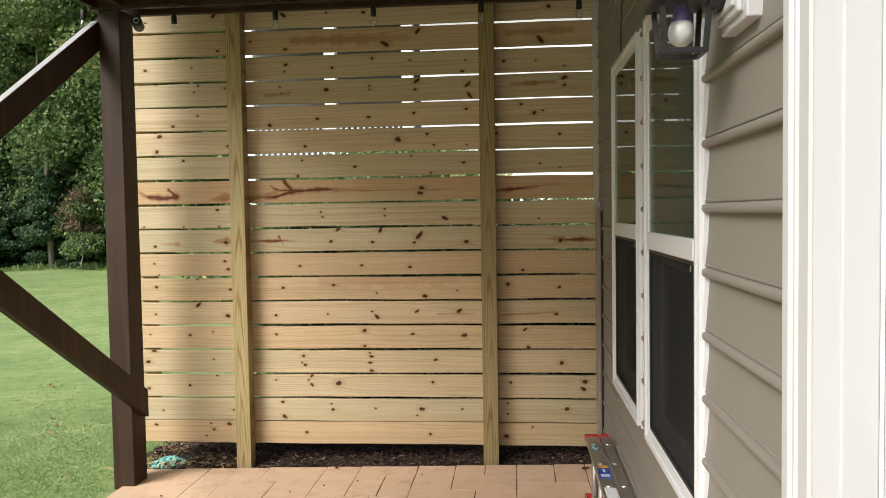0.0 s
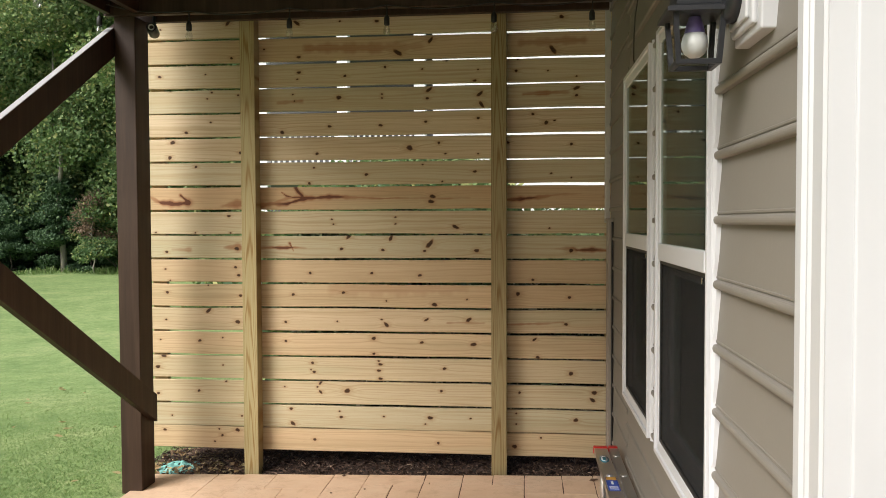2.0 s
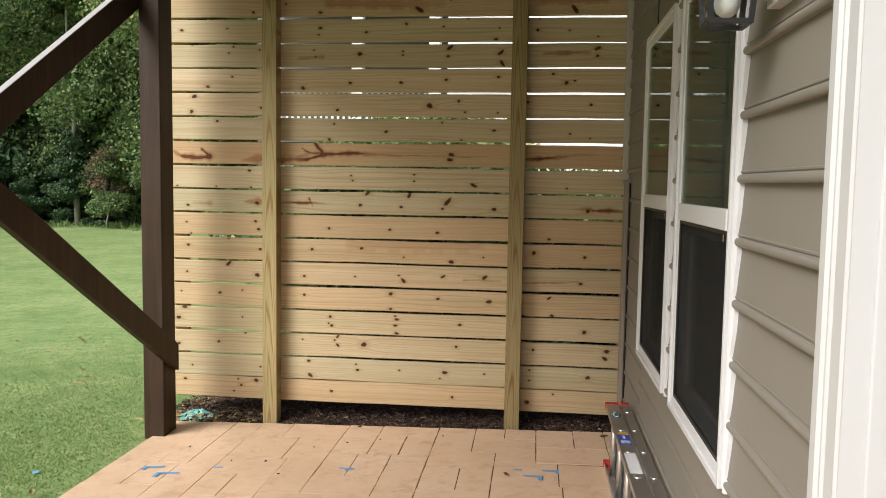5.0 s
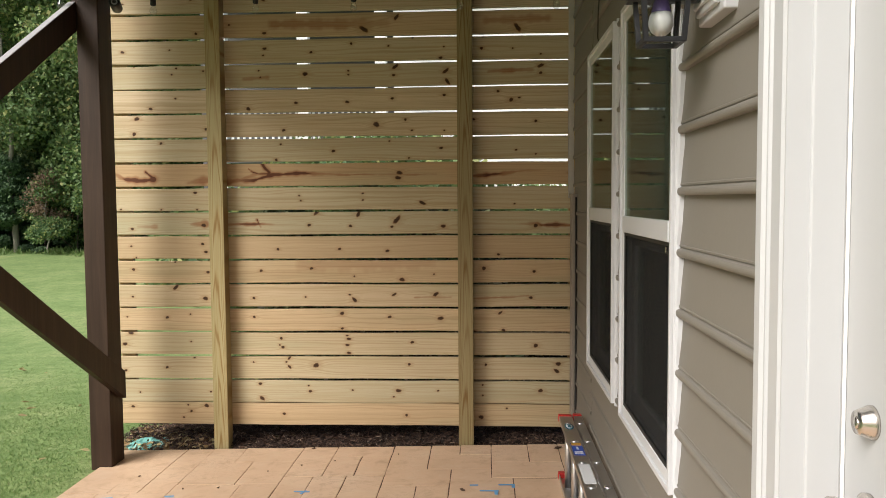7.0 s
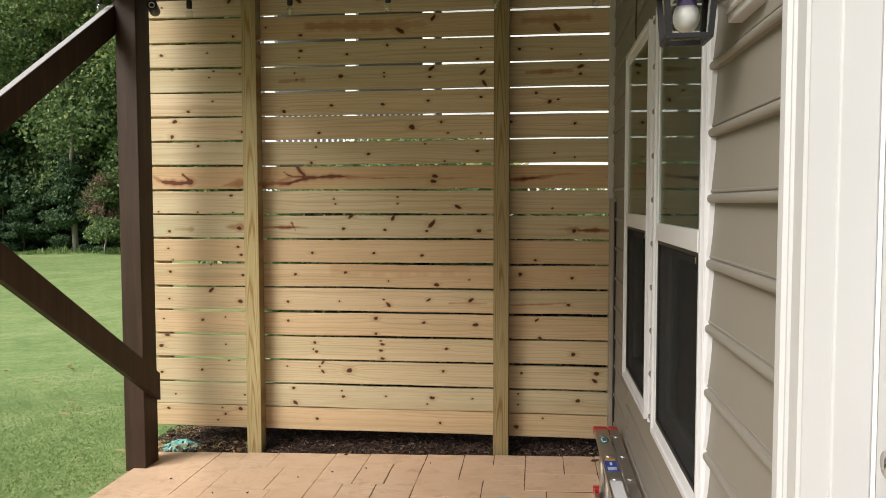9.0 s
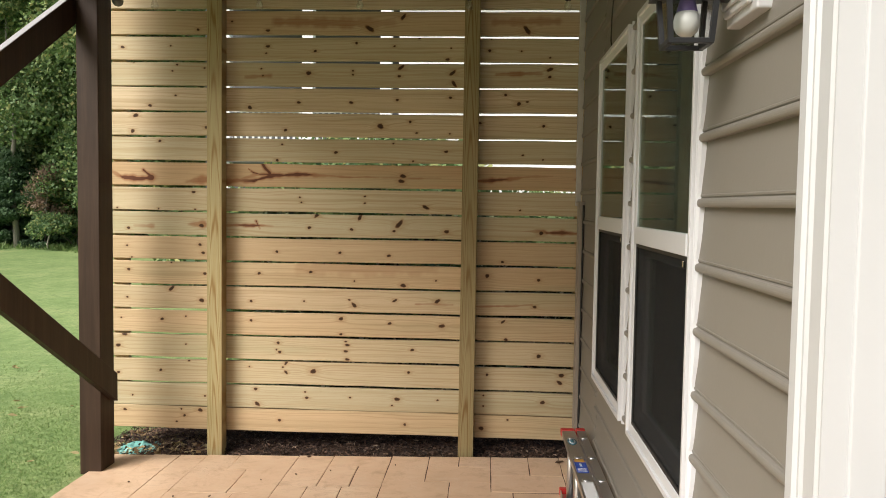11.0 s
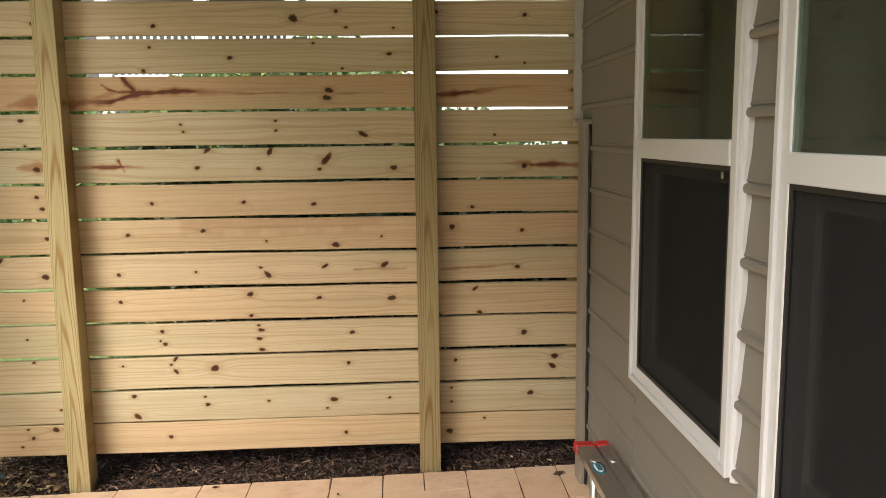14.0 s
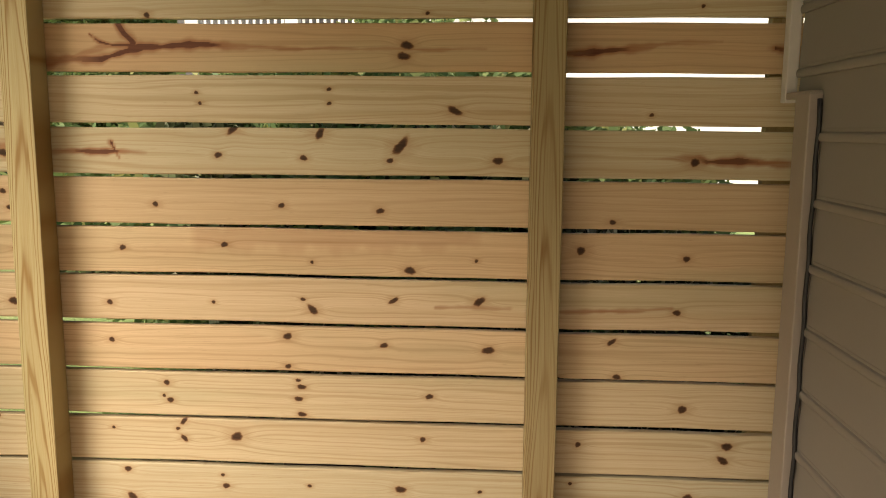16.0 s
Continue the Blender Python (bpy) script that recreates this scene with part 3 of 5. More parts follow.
def build_house():
    # structural wall, pierced for two windows and a door
    spans = []
    x0, x1 = WX, WX + 0.16
    spans += [(x0, x1, -2.6, 0.38, -0.1, 3.1), (x0, x1, 0.38, 1.345, 2.13, 3.1), (x0, x1, 1.345, 2.28, -0.1, 3.1), (x0, x1, 3.05, 3.275, -0.1, 3.1), (x0, x1, 3.995, FAR_Y - 0.01, -0.1, 3.1)]
    for a, b in ((2.28, 3.05), (3.275, 3.995)):
        spans += [(x0, x1, a, b, -0.1, 0.765), (x0, x1, a, b, 2.195, 3.1)]
    wall = tagged(part("wall_house", boxes(*spans), SIDING), "house wall clad in taupe beaded vinyl siding", "wall", kind="structure")
    tagged(part("wall_gable", boxes((WX + 0.02, 6.0, FAR_Y - 0.17, FAR_Y - 0.015, -0.1, 3.1)), SIDING), "taupe end wall of the house", "wall", kind="structure")

    def run(y0, y1, zlo, zhi, first, k_out=1.0):
        k = math.floor((zlo - first) / PITCH) - 1
        while first + k * PITCH < zhi:
            z = first + k * PITCH
            k += 1
            pts = clip_profile(course_profile(z, k_out), max(zlo, z), zhi)
            if len(pts) < 2 or pts[-1][1] - pts[0][1] < 0.004:
                continue
            pts = pts + [(WX + 0.004, pts[-1][1]), (WX + 0.004, pts[0][1])]
            part("siding_course", extrude_profile(pts, y0, y1), SIDING, wall)

    near = 1.547
    far = 1.447
    run(-2.6, 0.30, 0.0, 3.05, near)
    run(0.30, 1.42, 2.26, 3.05, near)
    run(1.42, 4.028, 0.0, 0.722, near)
    run(1.42, 2.247, 0.722, 2.23, near)
    run(3.081, 3.242, 0.722, 2.23, near)
    run(1.42, 4.028, 2.23, 3.05, near)
    run(4.028, 4.695, 0.0, 1.56, far, 0.62)
    run(4.028, 4.86, 1.56, 3.05, far, 0.62)
    return wall


build_house()

# end trims where the siding meets the screen
tagged(part("corner_trim", boxes((0.394, 0.436, 4.697, 4.79, 0.03, 1.565), bevel=0.004), TAUPE), "taupe corner trim strip ending the siding", "trim", kind="structure")
tagged(part("upper_trim", boxes((0.394, 0.424, 4.862, 4.90, 1.545, 3.0), bevel=0.003), CAULK), "pale grey narrow trim strip above the corner trim", "trim", kind="structure")
tagged(part("corner_cap", boxes((0.396, 0.436, 4.70, 4.90, 1.553, 1.571), bevel=0.003), TAUPE), "small taupe cap between two trim strips", "trim", kind="structure")
bm = tube([(0.418, 4.69 + 0.004 * math.sin(z * 37), z) for z in np.linspace(0.05, 1.55, 50)], 0.006, 6)
tagged(part("trim", bm, RUBBER), "dark gap bead between siding and corner trim", "trim", kind="structure")

# dark room behind the windows and door
tagged(part("wall_room", boxes((3.4, 3.5, -2.6, 4.5, -0.1, 3.0)), ROOM), "plain back wall of the room indoors", "wall", kind="structure")
tagged(part("wall_room_near", boxes((0.6, 3.5, -2.7, -2.6, -0.1, 3.0)), ROOM), "plain near wall of the room indoors", "wall", kind="structure")
tagged(part("floor_room", boxes((0.59, 3.5, -2.6, 4.55, -0.1, 0.0)), ROOM), "plain floor of the room indoors", "floor", kind="structure")
tagged(part("ceiling_room", boxes((0.59, 3.5, -2.6, 4.55, 2.6, 2.7)), ROOM), "plain ceiling of the room indoors", "ceiling", kind="structure")


def build_window(name, ya, yb, label, up=0.012):
    """Single-hung vinyl window: stepped frame, fixed upper pane, screen over the lower half."""
    z0, z1, zr0, zr1 = 0.727, 2.225, 1.418 + up, 1.477 + up
    win = thing(name, label, "window", kind="structure")
    fx0, fx1 = 0.402, 0.462
    w = 0.052

    def bar(nm, *s, mat=WHITE, bevel=0.004, parent=win):
        return part(nm, boxes(s, bevel=bevel), mat, parent)

    bar("window_frame", fx0, fx1, ya, ya + w, z0, z1)
    bar("window_frame", fx0, fx1, yb - w, yb, z0, z1)
    bar("window_frame", fx0, fx1, ya + w, yb - w, z0, z0 + w)
    bar("window_frame", fx0, fx1, ya + w, yb - w, z1 - w, z1)
    # outer bead standing proud of the frame
    for s in ((fx0 - 0.008, fx0 + 0.002, ya, ya + 0.018, z0, z1), (fx0 - 0.008, fx0 + 0.002, yb - 0.018, yb, z0, z1), (fx0 - 0.008, fx0 + 0.002, ya + 0.018, yb - 0.018, z0, z0 + 0.018), (fx0 - 0.008, fx0 + 0.002, ya + 0.018, yb - 0.018, z1 - 0.018, z1)):
        bar("frame_bead", *s, bevel=0.002)
    bar("meeting_rail", fx0 - 0.004, fx1, ya + w, yb - w, zr0, zr1, bevel=0.003)
    ia, ib = ya + w, yb - w
    pane = part("pane", boxes((0.4065, 0.4105, ia, ib, zr1, z1 - w)), GLASS, win, "dark reflecting upper window pane")
    pane.visible_shadow = False
    # screen and its frame
    sf = 0.012
    for s in ((0.405, 0.413, ia, ia + sf, z0 + w, zr0), (0.405, 0.413, ib - sf, ib, z0 + w, zr0), (0.405, 0.413, ia + sf, ib - sf, z0 + w, z0 + w + sf), (0.405, 0.413, ia + sf, ib - sf, zr0 - sf, zr0)):
        bar("screen_frame", *s, mat=RUBBER, bevel=0.0)
    part("screen", boxes((0.4085, 0.4105, ia + sf, ib - sf, z0 + w + sf, zr0 - sf)), SCREEN, win, "dark insect screen")
    # lower sash behind the screen
    for s in ((0.432, 0.462, ia, ia + 0.055, z0 + w, zr0), (0.432, 0.462, ib - 0.055, ib, z0 + w, zr0), (0.432, 0.462, ia + 0.055, ib - 0.055, z0 + w, z0 + w + 0.06), (0.432, 0.462, ia + 0.055, ib - 0.055, zr0 - 0.045, zr0)):
        bar("sash_rail", *s)
    lower = part("pane", boxes((0.445, 0.449, ia + 0.05, ib - 0.05, z0 + w + 0.055, zr0 - 0.04)), GLASS, win)
    lower.visible_shadow = False
    # latch tab and jamb channel
    bar("latch_tab", 0.401, 0.405, ia + 0.035, ia + 0.045, zr0 - 0.030, zr0 - 0.014, mat=NICKEL, bevel=0.001)
    # wavy white channel that takes the siding's ends
    for y, s in ((ya, -1), (yb, 1)):
        bm = bmesh.new()
        zs = np.linspace(z0 - 0.01, z1 + 0.01, 90)
        prev = None
        for z in zs:
            ph = ((z - 1.547 - 0.03) / PITCH) % 1.0
            d = 0.003 + 0.007 * math.sin(math.pi * ph) ** 0.7 + 0.0015 * math.sin(z * 61)
            a = [bm.verts.new((WX + 0.004, y, z)), bm.verts.new((WX - 0.022, y, z)), bm.verts.new((WX - 0.019 + 0.006 * ph, y + s * d, z)), bm.verts.new((WX + 0.004, y + s * d, z))]
            if prev:
                for k in range(4):
                    bm.faces.new((prev[k], prev[(k + 1) % 4], a[(k + 1) % 4], a[k]))
            prev = a
        bmesh.ops.recalc_face_normals(bm, faces=bm.faces[:])
        part("side_channel", bm, WHITE, win)
    return win


build_window("window_1", 3.246, 4.022, "white vinyl single-hung window with a dark screen below", 0.022)
build_window("window_2", 2.251, 3.077, "white vinyl single-hung window with a dark screen below", 0.0)


# ---------------------------------------------------------------- door
def build_door():
    door = thing("door_1", "white painted exterior door in a white cased opening, shut", "door", kind="structure")
    dx = 0.449
    part("door_leaf", boxes((dx, dx + 0.044, 0.415, 1.322, 0.03, 2.095), bevel=0.002), DOORPAINT, door)
    # stile mouldings that frame the raised panels
    for za, zb in ((0.28, 0.86), (1.04, 1.90)):
        for ya, yb in ((0.545, 0.825), (0.915, 1.195)):
            bm = boxes((dx - 0.006, dx + 0.002, ya, ya + 0.018, za, zb), (dx - 0.006, dx + 0.002, yb - 0.018, yb, za, zb), (dx - 0.006, dx + 0.002, ya + 0.018, yb - 0.018, za, za + 0.018), (dx - 0.006, dx + 0.002, ya + 0.018, yb - 0.018, zb - 0.018, zb), bevel=0.002)
            part("panel_moulding", bm, DOORPAINT, door)
    # jambs with stops
    for s, y in ((1, 1.324), (-1, 0.412)):
        a, b = sorted((y, y + s * 0.02))
        part("jamb", boxes((0.357, 0.50, a, b, 0.03, 2.12), bevel=0.002), TRIM, door)
        a, b = sorted((y - s * 0.012, y))
        part("jamb_stop", boxes((0.388, 0.441, a, b, 0.03, 2.10), bevel=0.003), TRIM, door)
        a, b = sorted((y - s * 0.010, y - s * 0.001))
        part("weather_strip", boxes((0.4415, 0.4485, a, b, 0.03, 2.10), bevel=0.002), GASKET, door)
    part("jamb", boxes((0.357, 0.50, 0.412, 1.324, 2.10, 2.12), bevel=0.002), TRIM, door)
    # casing: brick mould with back band and flutes
    prof = [(0.0, 0.0), (0.0, 0.030), (0.006, 0.036), (0.006, 0.044), (0.012, 0.048), (0.014, 0.058), (0.006, 0.066), (0.006, 0.112), (0.010, 0.118), (0.010, 0.124)]
    bm = bmesh.new()
    rows = []
    for z in (0.03, 2.25):
        rows.append([bm.verts.new((0.342 + d, 1.418 - a * 0.8, z)) for d, a in prof] + [bm.verts.new((WX + 0.01, 1.418 - 0.124 * 0.8, z)), bm.verts.new((WX + 0.01, 1.418, z))])
    for k in range(len(rows[0])):
        j = (k + 1) % len(rows[0])
        bm.faces.new((rows[0][k], rows[0][j], rows[1][j], rows[1][k]))
    bm.faces.new(rows[0])
    bm.faces.new(rows[1][::-1])
    bmesh.ops.recalc_face_normals(bm, faces=bm.faces[:])
    part("casing", bm, TRIM, door)
    part("casing", boxes((0.342, WX + 0.01, 0.295, 0.398, 0.03, 2.25), bevel=0.006), TRIM, door)
    part("casing", boxes((0.342, WX + 0.01, 0.398, 1.338, 2.125, 2.25), bevel=0.006), TRIM, door)
    part("threshold", boxes((0.35, 0.52, 0.412, 1.324, 0.0, 0.03), bevel=0.004), ALU, door)
    # deadbolt and knob
    part("deadbolt", lathe([(0.0, 0.0), (0.025, 0.0), (0.025, -0.004), (0.0235, -0.007), (0.0185, -0.020), (0.017, -0.023), (0.0, -0.023)], 28, "x", (dx, 1.232, 1.217)), NICKEL, door, "satin nickel deadbolt with tapered collar")
    part("keyway", lathe([(0.0, 0.0), (0.010, 0.0), (0.010, -0.002), (0.0, -0.002)], 18, "x", (dx - 0.0235, 1.232, 1.217)), NICKEL, door)
    part("door_handle", lathe([(0.0, 0.0), (0.033, 0.0), (0.033, -0.007), (0.026, -0.011), (0.013, -0.018), (0.012, -0.030), (0.020, -0.036), (0.027, -0.046), (0.0275, -0.056), (0.022, -0.066), (0.009, -0.070), (0.0, -0.070)], 28, "x", (dx, 1.232, 1.080)), NICKEL, door, "round satin nickel door knob")
    return door


build_door()


# ---------------------------------------------------------------- lantern
def build_lantern():
    blk = thing("mounting_block", "white moulded mounting block on the siding", "mounting block")
    part("block_base", boxes((0.392, WX, 1.787, 1.985, 1.932, 2.26), bevel=0.004), TRIM, blk)
    part("block_face", boxes((0.380, 0.394, 1.810, 1.972, 1.948, 2.24), bevel=0.006), TRIM, blk)
    part("block_face", boxes((0.372, 0.382, 1.826, 1.957, 1.963, 2.22), bevel=0.004), TRIM, blk)
    lan = thing("wall_lantern", "black metal outdoor wall lantern with clear panes", "lantern")
    cx, cy = 0.300, 1.955
    part("backplate", lathe([(0.0, 0.0), (0.064, 0.0), (0.064, -0.014), (0.056, -0.024), (0.0, -0.026)], 28, "x", (0.372, cy - 0.05, 2.035)), BLACK, lan)
    part("arm", tube([(0.36, cy - 0.05, 2.04), (0.34, cy - 0.03, 2.055), (0.325, cy - 0.015, 2.065), (0.305, cy, 2.07)], 0.015, 10), BLACK, lan)
    zb, zt, hb, ht = 1.893, 2.001, 0.042, 0.050
    t = 0.0055

    def corner(sx, sy):
        bm = bmesh.new()
        lo = [bm.verts.new((cx + sx * hb + a * t, cy + sy * hb + b * t, zb)) for a, b in ((-1, -1), (1, -1), (1, 1), (-1, 1))]
        hi = [bm.verts.new((cx + sx * ht + a * t, cy + sy * ht + b * t, zt)) for a, b in ((-1, -1), (1, -1), (1, 1), (-1, 1))]
        for k in range(4):
            bm.faces.new((lo[k], lo[(k + 1) % 4], hi[(k + 1) % 4], hi[k]))
        bm.faces.new(lo[::-1])
        bm.faces.new(hi)
        return bm

    for sx in (-1, 1):
        for sy in (-1, 1):
            part("corner_bar", corner(sx, sy), BLACK, lan)
    e = hb + t
    for s in ((cx - e, cx + e, cy - e, cy - e + 0.011, zb - 0.004, zb + 0.007), (cx - e, cx + e, cy + e - 0.011, cy + e, zb - 0.004, zb + 0.007), (cx - e, cx - e + 0.011, cy - e + 0.011, cy + e - 0.011, zb - 0.004, zb + 0.007), (cx + e - 0.011, cx + e, cy - e + 0.011, cy + e - 0.011, zb - 0.004, zb + 0.007)):
        part("bottom_rail", boxes(s, bevel=0.0015), BLACK, lan)
    # stepped hood
    bm = bmesh.new()
    rings = []
    for h, z in ((ht + 0.019, zt - 0.004), (ht + 0.018, zt + 0.006), (ht + 0.002, zt + 0.012), (ht - 0.004, zt + 0.016), (ht - 0.006, zt + 0.085), (ht - 0.002, zt + 0.090), (0.030, zt + 0.12), (0.012, zt + 0.15)):
        rings.append([bm.verts.new((cx + a * h, cy + b * h, z)) for a, b in ((-1, -1), (1, -1), (1, 1), (-1, 1))])
    for a, b in zip(rings, rings[1:]):
        for k in range(4):
            bm.faces.new((a[k], a[(k + 1) % 4], b[(k + 1) % 4], b[k]))
    bm.faces.new(rings[0][::-1])
    bm.faces.new(rings[-1])
    part("hood", bm, BLACK, lan)
    for sx, sy in ((-1, 0), (1, 0), (0, -1), (0, 1)):
        bm = bmesh.new()
        q = []
        for h, z in ((hb, zb + 0.006), (ht, zt - 0.004)):
            for s in (-1, 1):
                q.append(bm.verts.new((cx + (sx * h if sx else s * h), cy + (sy * h if sy else s * h), z)))
        bm.faces.new((q[0], q[1], q[3], q[2]))
        r = bmesh.ops.solidify(bm, geom=bm.faces[:], thickness=0.002)
        p = part("pane", bm, CLEAR, lan)
        p.visible_shadow = False
    bulb = part("bulb", lathe([(0.0, 1.909), (0.012, 1.911), (0.022, 1.919), (0.0275, 1.932), (0.028, 1.943), (0.0255, 1.955), (0.0215, 1.962)], 24, "z", (cx, cy, 0)), BULBWHITE, lan, "white frosted bulb")
    part("bulb_collar", lathe([(0.0215, 1.962), (0.022, 1.964), (0.017, 1.984), (0.013, 1.995), (0.013, 2.014), (0.0, 2.014)], 24, "z", (cx, cy, 0)), VIOLET, bulb, "violet collar")


build_lantern()

# ---------------------------------------------------------------- privacy screen
FY = 5.03
BX0, BX1 = -2.44, 0.500
BOARD_H = 0.1395


def board_mesh(z0, knots, streaks, x1, seed):
    """One board: a finely divided face that carries its knots and bent grain, with thickness behind."""
    nz = 40
    rng = np.random.default_rng(seed)
    xs = [np.linspace(BX0, x1, int((x1 - BX0) / 0.014))]
    for kx, kz, ks, ka in knots:
        xs.append(np.arange(kx - 2.6 * ks, kx + 2.6 * ks, 0.0032))
    for line in streaks:
        for px, pz, pw, pf in line:
            if pw < 0.008:
                xs.append(np.arange(px - 0.03, px + 0.03, 0.006))
        for a, b in zip(line, line[1:]):
            if abs(b[1] - a[1]) > 0.2 * abs(b[0] - a[0]):
                xs.append(np.arange(min(a[0], b[0]) - 0.02, max(a[0], b[0]) + 0.02, 0.003))
    xs = np.concatenate(xs)
    xs = np.unique(np.round(np.clip(xs, BX0, x1), 4))
    xs = xs[np.concatenate([[True], np.diff(xs) > 0.0012])]
    xs[-1] = x1
    nx = len(xs)
    zs = np.linspace(0, BOARD_H, nz)
    X, Z = np.meshgrid(xs, zs, indexing="ij")
    bend = np.zeros_like(X)
    knot = np.zeros_like(X)
    streak = np.zeros_like(X)
    for kx, kz, ks, ka in knots:
        ks *= 0.98
        c, s = math.cos(ka), math.sin(ka)
        dx, dz = X - kx, Z - kz
        u, v = c * dx + s * dz, -s * dx + c * dz
        th = np.arctan2(v, u)
        ph = kx * 40
        r = np.hypot(u / (1.15 + 0.55 * (0.5 + 0.5 * math.sin(kx * 77)) if ka == 0 else 1.9), v * (1.0 if ka == 0 else 1.12))
        r = r * (1 + 0.10 * np.sin(2 * th + ph) + 0.07 * np.sin(3 * th + 2 * ph) + 0.05 * np.sin(7 * th + 3 * ph))
        knot = np.maximum(knot, np.clip(1.45 - r / ks, 0, 1))
        knot = np.maximum(knot, 0.26 * np.clip(1.6 - 0.55 * np.hypot(dx / (1.7 * ks), dz / ks), 0, 1))
        # a thin tail of dark grain runs out of one side
        side = 1 if math.sin(ph * 3) > 0 else -1
        tail = np.clip(dx * side / ks, 0, None)
        knot = np.maximum(knot, 0.50 * np.exp(-((dz / (0.30 * ks)) ** 2)) * np.exp(-tail / 1.6) * (tail > 0))
        bend += np.sign(dz) * ks * 1.4 * np.exp(-((np.abs(dx) / (4.0 * ks)) ** 2) - np.abs(dz) / (2.6 * ks))
    for line in streaks:
        for (xa, za, wa, fa), (xb, zb, wb, fb) in zip(line, line[1:]):
            ex, ez = xb - xa, zb - za
            t = np.clip(((X - xa) * ex + (Z - za) * ez) / (ex * ex + ez * ez), 0, 1)
            w = (wa + (wb - wa) * t) * (1 + 0.25 * np.sin(X * 43) + 0.15 * np.sin(X * 117))
            d = np.hypot(X - xa - t * ex, Z - za - t * ez + 0.0015 * np.sin(X * 31))
            streak = np.maximum(streak, (fa + (fb - fa) * t) * np.clip(1.6 - 1.2 * d / w, 0, 1))
    # edges waver slightly, as sawn timber does
    wav = 0.0016 * np.sin(xs * rng.uniform(2, 4) + rng.uniform(0, 6)) + 0.0008 * np.sin(xs * rng.uniform(9, 14))
    edge = np.minimum(zs, BOARD_H - zs)
    rnd = np.where(edge < 1e-6, 0.0025, 0.0)
    front = np.stack([X, np.full_like(X, FY) + rnd[None, :], Z + z0 + wav[:, None]], -1).reshape(-1, 3)
    back = np.stack([X[:, [0, -1]], np.full((nx, 2), FY + 0.026), Z[:, [0, -1]] + z0 + wav[:, None]], -1).reshape(-1, 3)
    nf = len(front)
    fi = np.arange(nf).reshape(nx, nz)
    bi = nf + np.arange(2 * nx).reshape(nx, 2)
    q = [np.stack([fi[:-1, :-1], fi[1:, :-1], fi[1:, 1:], fi[:-1, 1:]], -1).reshape(-1, 4)]
    q.append(np.stack([fi[:-1, 0], bi[:-1, 0], bi[1:, 0], fi[1:, 0]], -1))
    q.append(np.stack([fi[1:, -1], bi[1:, 1], bi[:-1, 1], fi[:-1, -1]], -1))
    q.append(np.stack([bi[1:, 0], bi[:-1, 0], bi[:-1, 1], bi[1:, 1]], -1))
    q = np.concatenate(q)
    me = bpy.data.meshes.new("board")
    co = np.concatenate([front, back])
    co[:, 2] -= z0
    me.from_pydata(co.tolist(), [], q.tolist() + [[int(fi[0, k]) for k in range(nz)][::-1] + [int(bi[0, 0]), int(bi[0, 1])], [int(fi[-1, k]) for k in range(nz)] + [int(bi[-1, 1]), int(bi[-1, 0])]])
    for nm, arr in (("bend", bend), ("knot", knot), ("streak", streak)):
        a = me.attributes.new(nm, "FLOAT", "POINT")
        a.data.foreach_set("value", np.concatenate([arr.ravel(), np.zeros(2 * nx)]))
    me.materials.append(PINE)
    me.update()
    return me


fence = thing("privacy_screen", "new pale pine privacy screen of horizontal boards", "fence")


def board(row, z0, knots, streaks=(), x1=BX1):
    """A board at height z0. knots: (x, height on the board, radius, tilt); streaks: lines of (x, height, half width, depth of colour)."""
    ob = part("board", board_mesh(z0, knots, streaks, x1, 100 + row), PINE, fence)
    ob.matrix_local = Matrix.Translation((0, 0, z0))


board(0, 0.121, ((-1.38, 0.073, 0.0085, 0), (-0.6, 0.065, 0.0085, 0), (0.03, 0.115, 0.0055, 0), (-0.13, 0.058, 0.012, 0), (-2.36, 0.109, 0.0085, 0), (-2.0, 0.123, 0.0055, 0), (-1.98, 0.083, 0.0085, 0), (-1.88, 0.12, 0.012, 0), (-2.03, 0.043, 0.0055, 0),))
board(1, 0.265, ((-1.53, 0.118, 0.0085, 0), (-1.22, 0.109, 0.0055, 0), (-1.21, 0.073, 0.0085, 0), (-0.94, 0.082, 0.0055, 0), (-0.65, 0.08, 0.012, 0), (-0.68, 0.041, 0.0055, 0), (-0.4, 0.078, 0.0055, 0), (-1.52, 0.025, 0.012, -0.7), (-0.12, 0.117, 0.0055, 0), (-0.12, 0.051, 0.0055, 0), (0.24, 0.084, 0.012, 0), (-2.31, 0.06, 0.0055, 0), (-1.85, 0.063, 0.0055, 0),))
board(2, 0.417, ((-1.57, 0.106, 0.0055, 0), (-1.36, 0.106, 0.0055, 0), (-1.34, 0.131, 0.0085, 0.7), (-1.34, 0.074, 0.0085, -0.9), (-1.17, 0.085, 0.016, 0), (-0.58, 0.094, 0.0085, 0), (-0.1, 0.095, 0.0085, 0), (0.35, 0.103, 0.012, 0), (0.34, 0.058, 0.012, -0.5), (-2.4, 0.05, 0.0085, 0), (-2.13, 0.072, 0.0085, 0), (-1.95, 0.134, 0.0055, 0),))
board(3, 0.57, ((-1.39, 0.107, 0.0085, 0), (-1.4, 0.064, 0.0055, 0), (-1.38, 0.05, 0.0085, 0), (-0.97, 0.124, 0.0055, 0), (-0.96, 0.103, 0.0085, 0), (-0.97, 0.064, 0.0085, 0), (-0.96, 0.014, 0.0085, 0), (-0.56, 0.081, 0.0085, 0), (0.21, 0.06, 0.012, 0), (-2.36, 0.136, 0.012, 0), (-2.4, 0.064, 0.012, 0), (-1.97, 0.082, 0.0055, 0),))
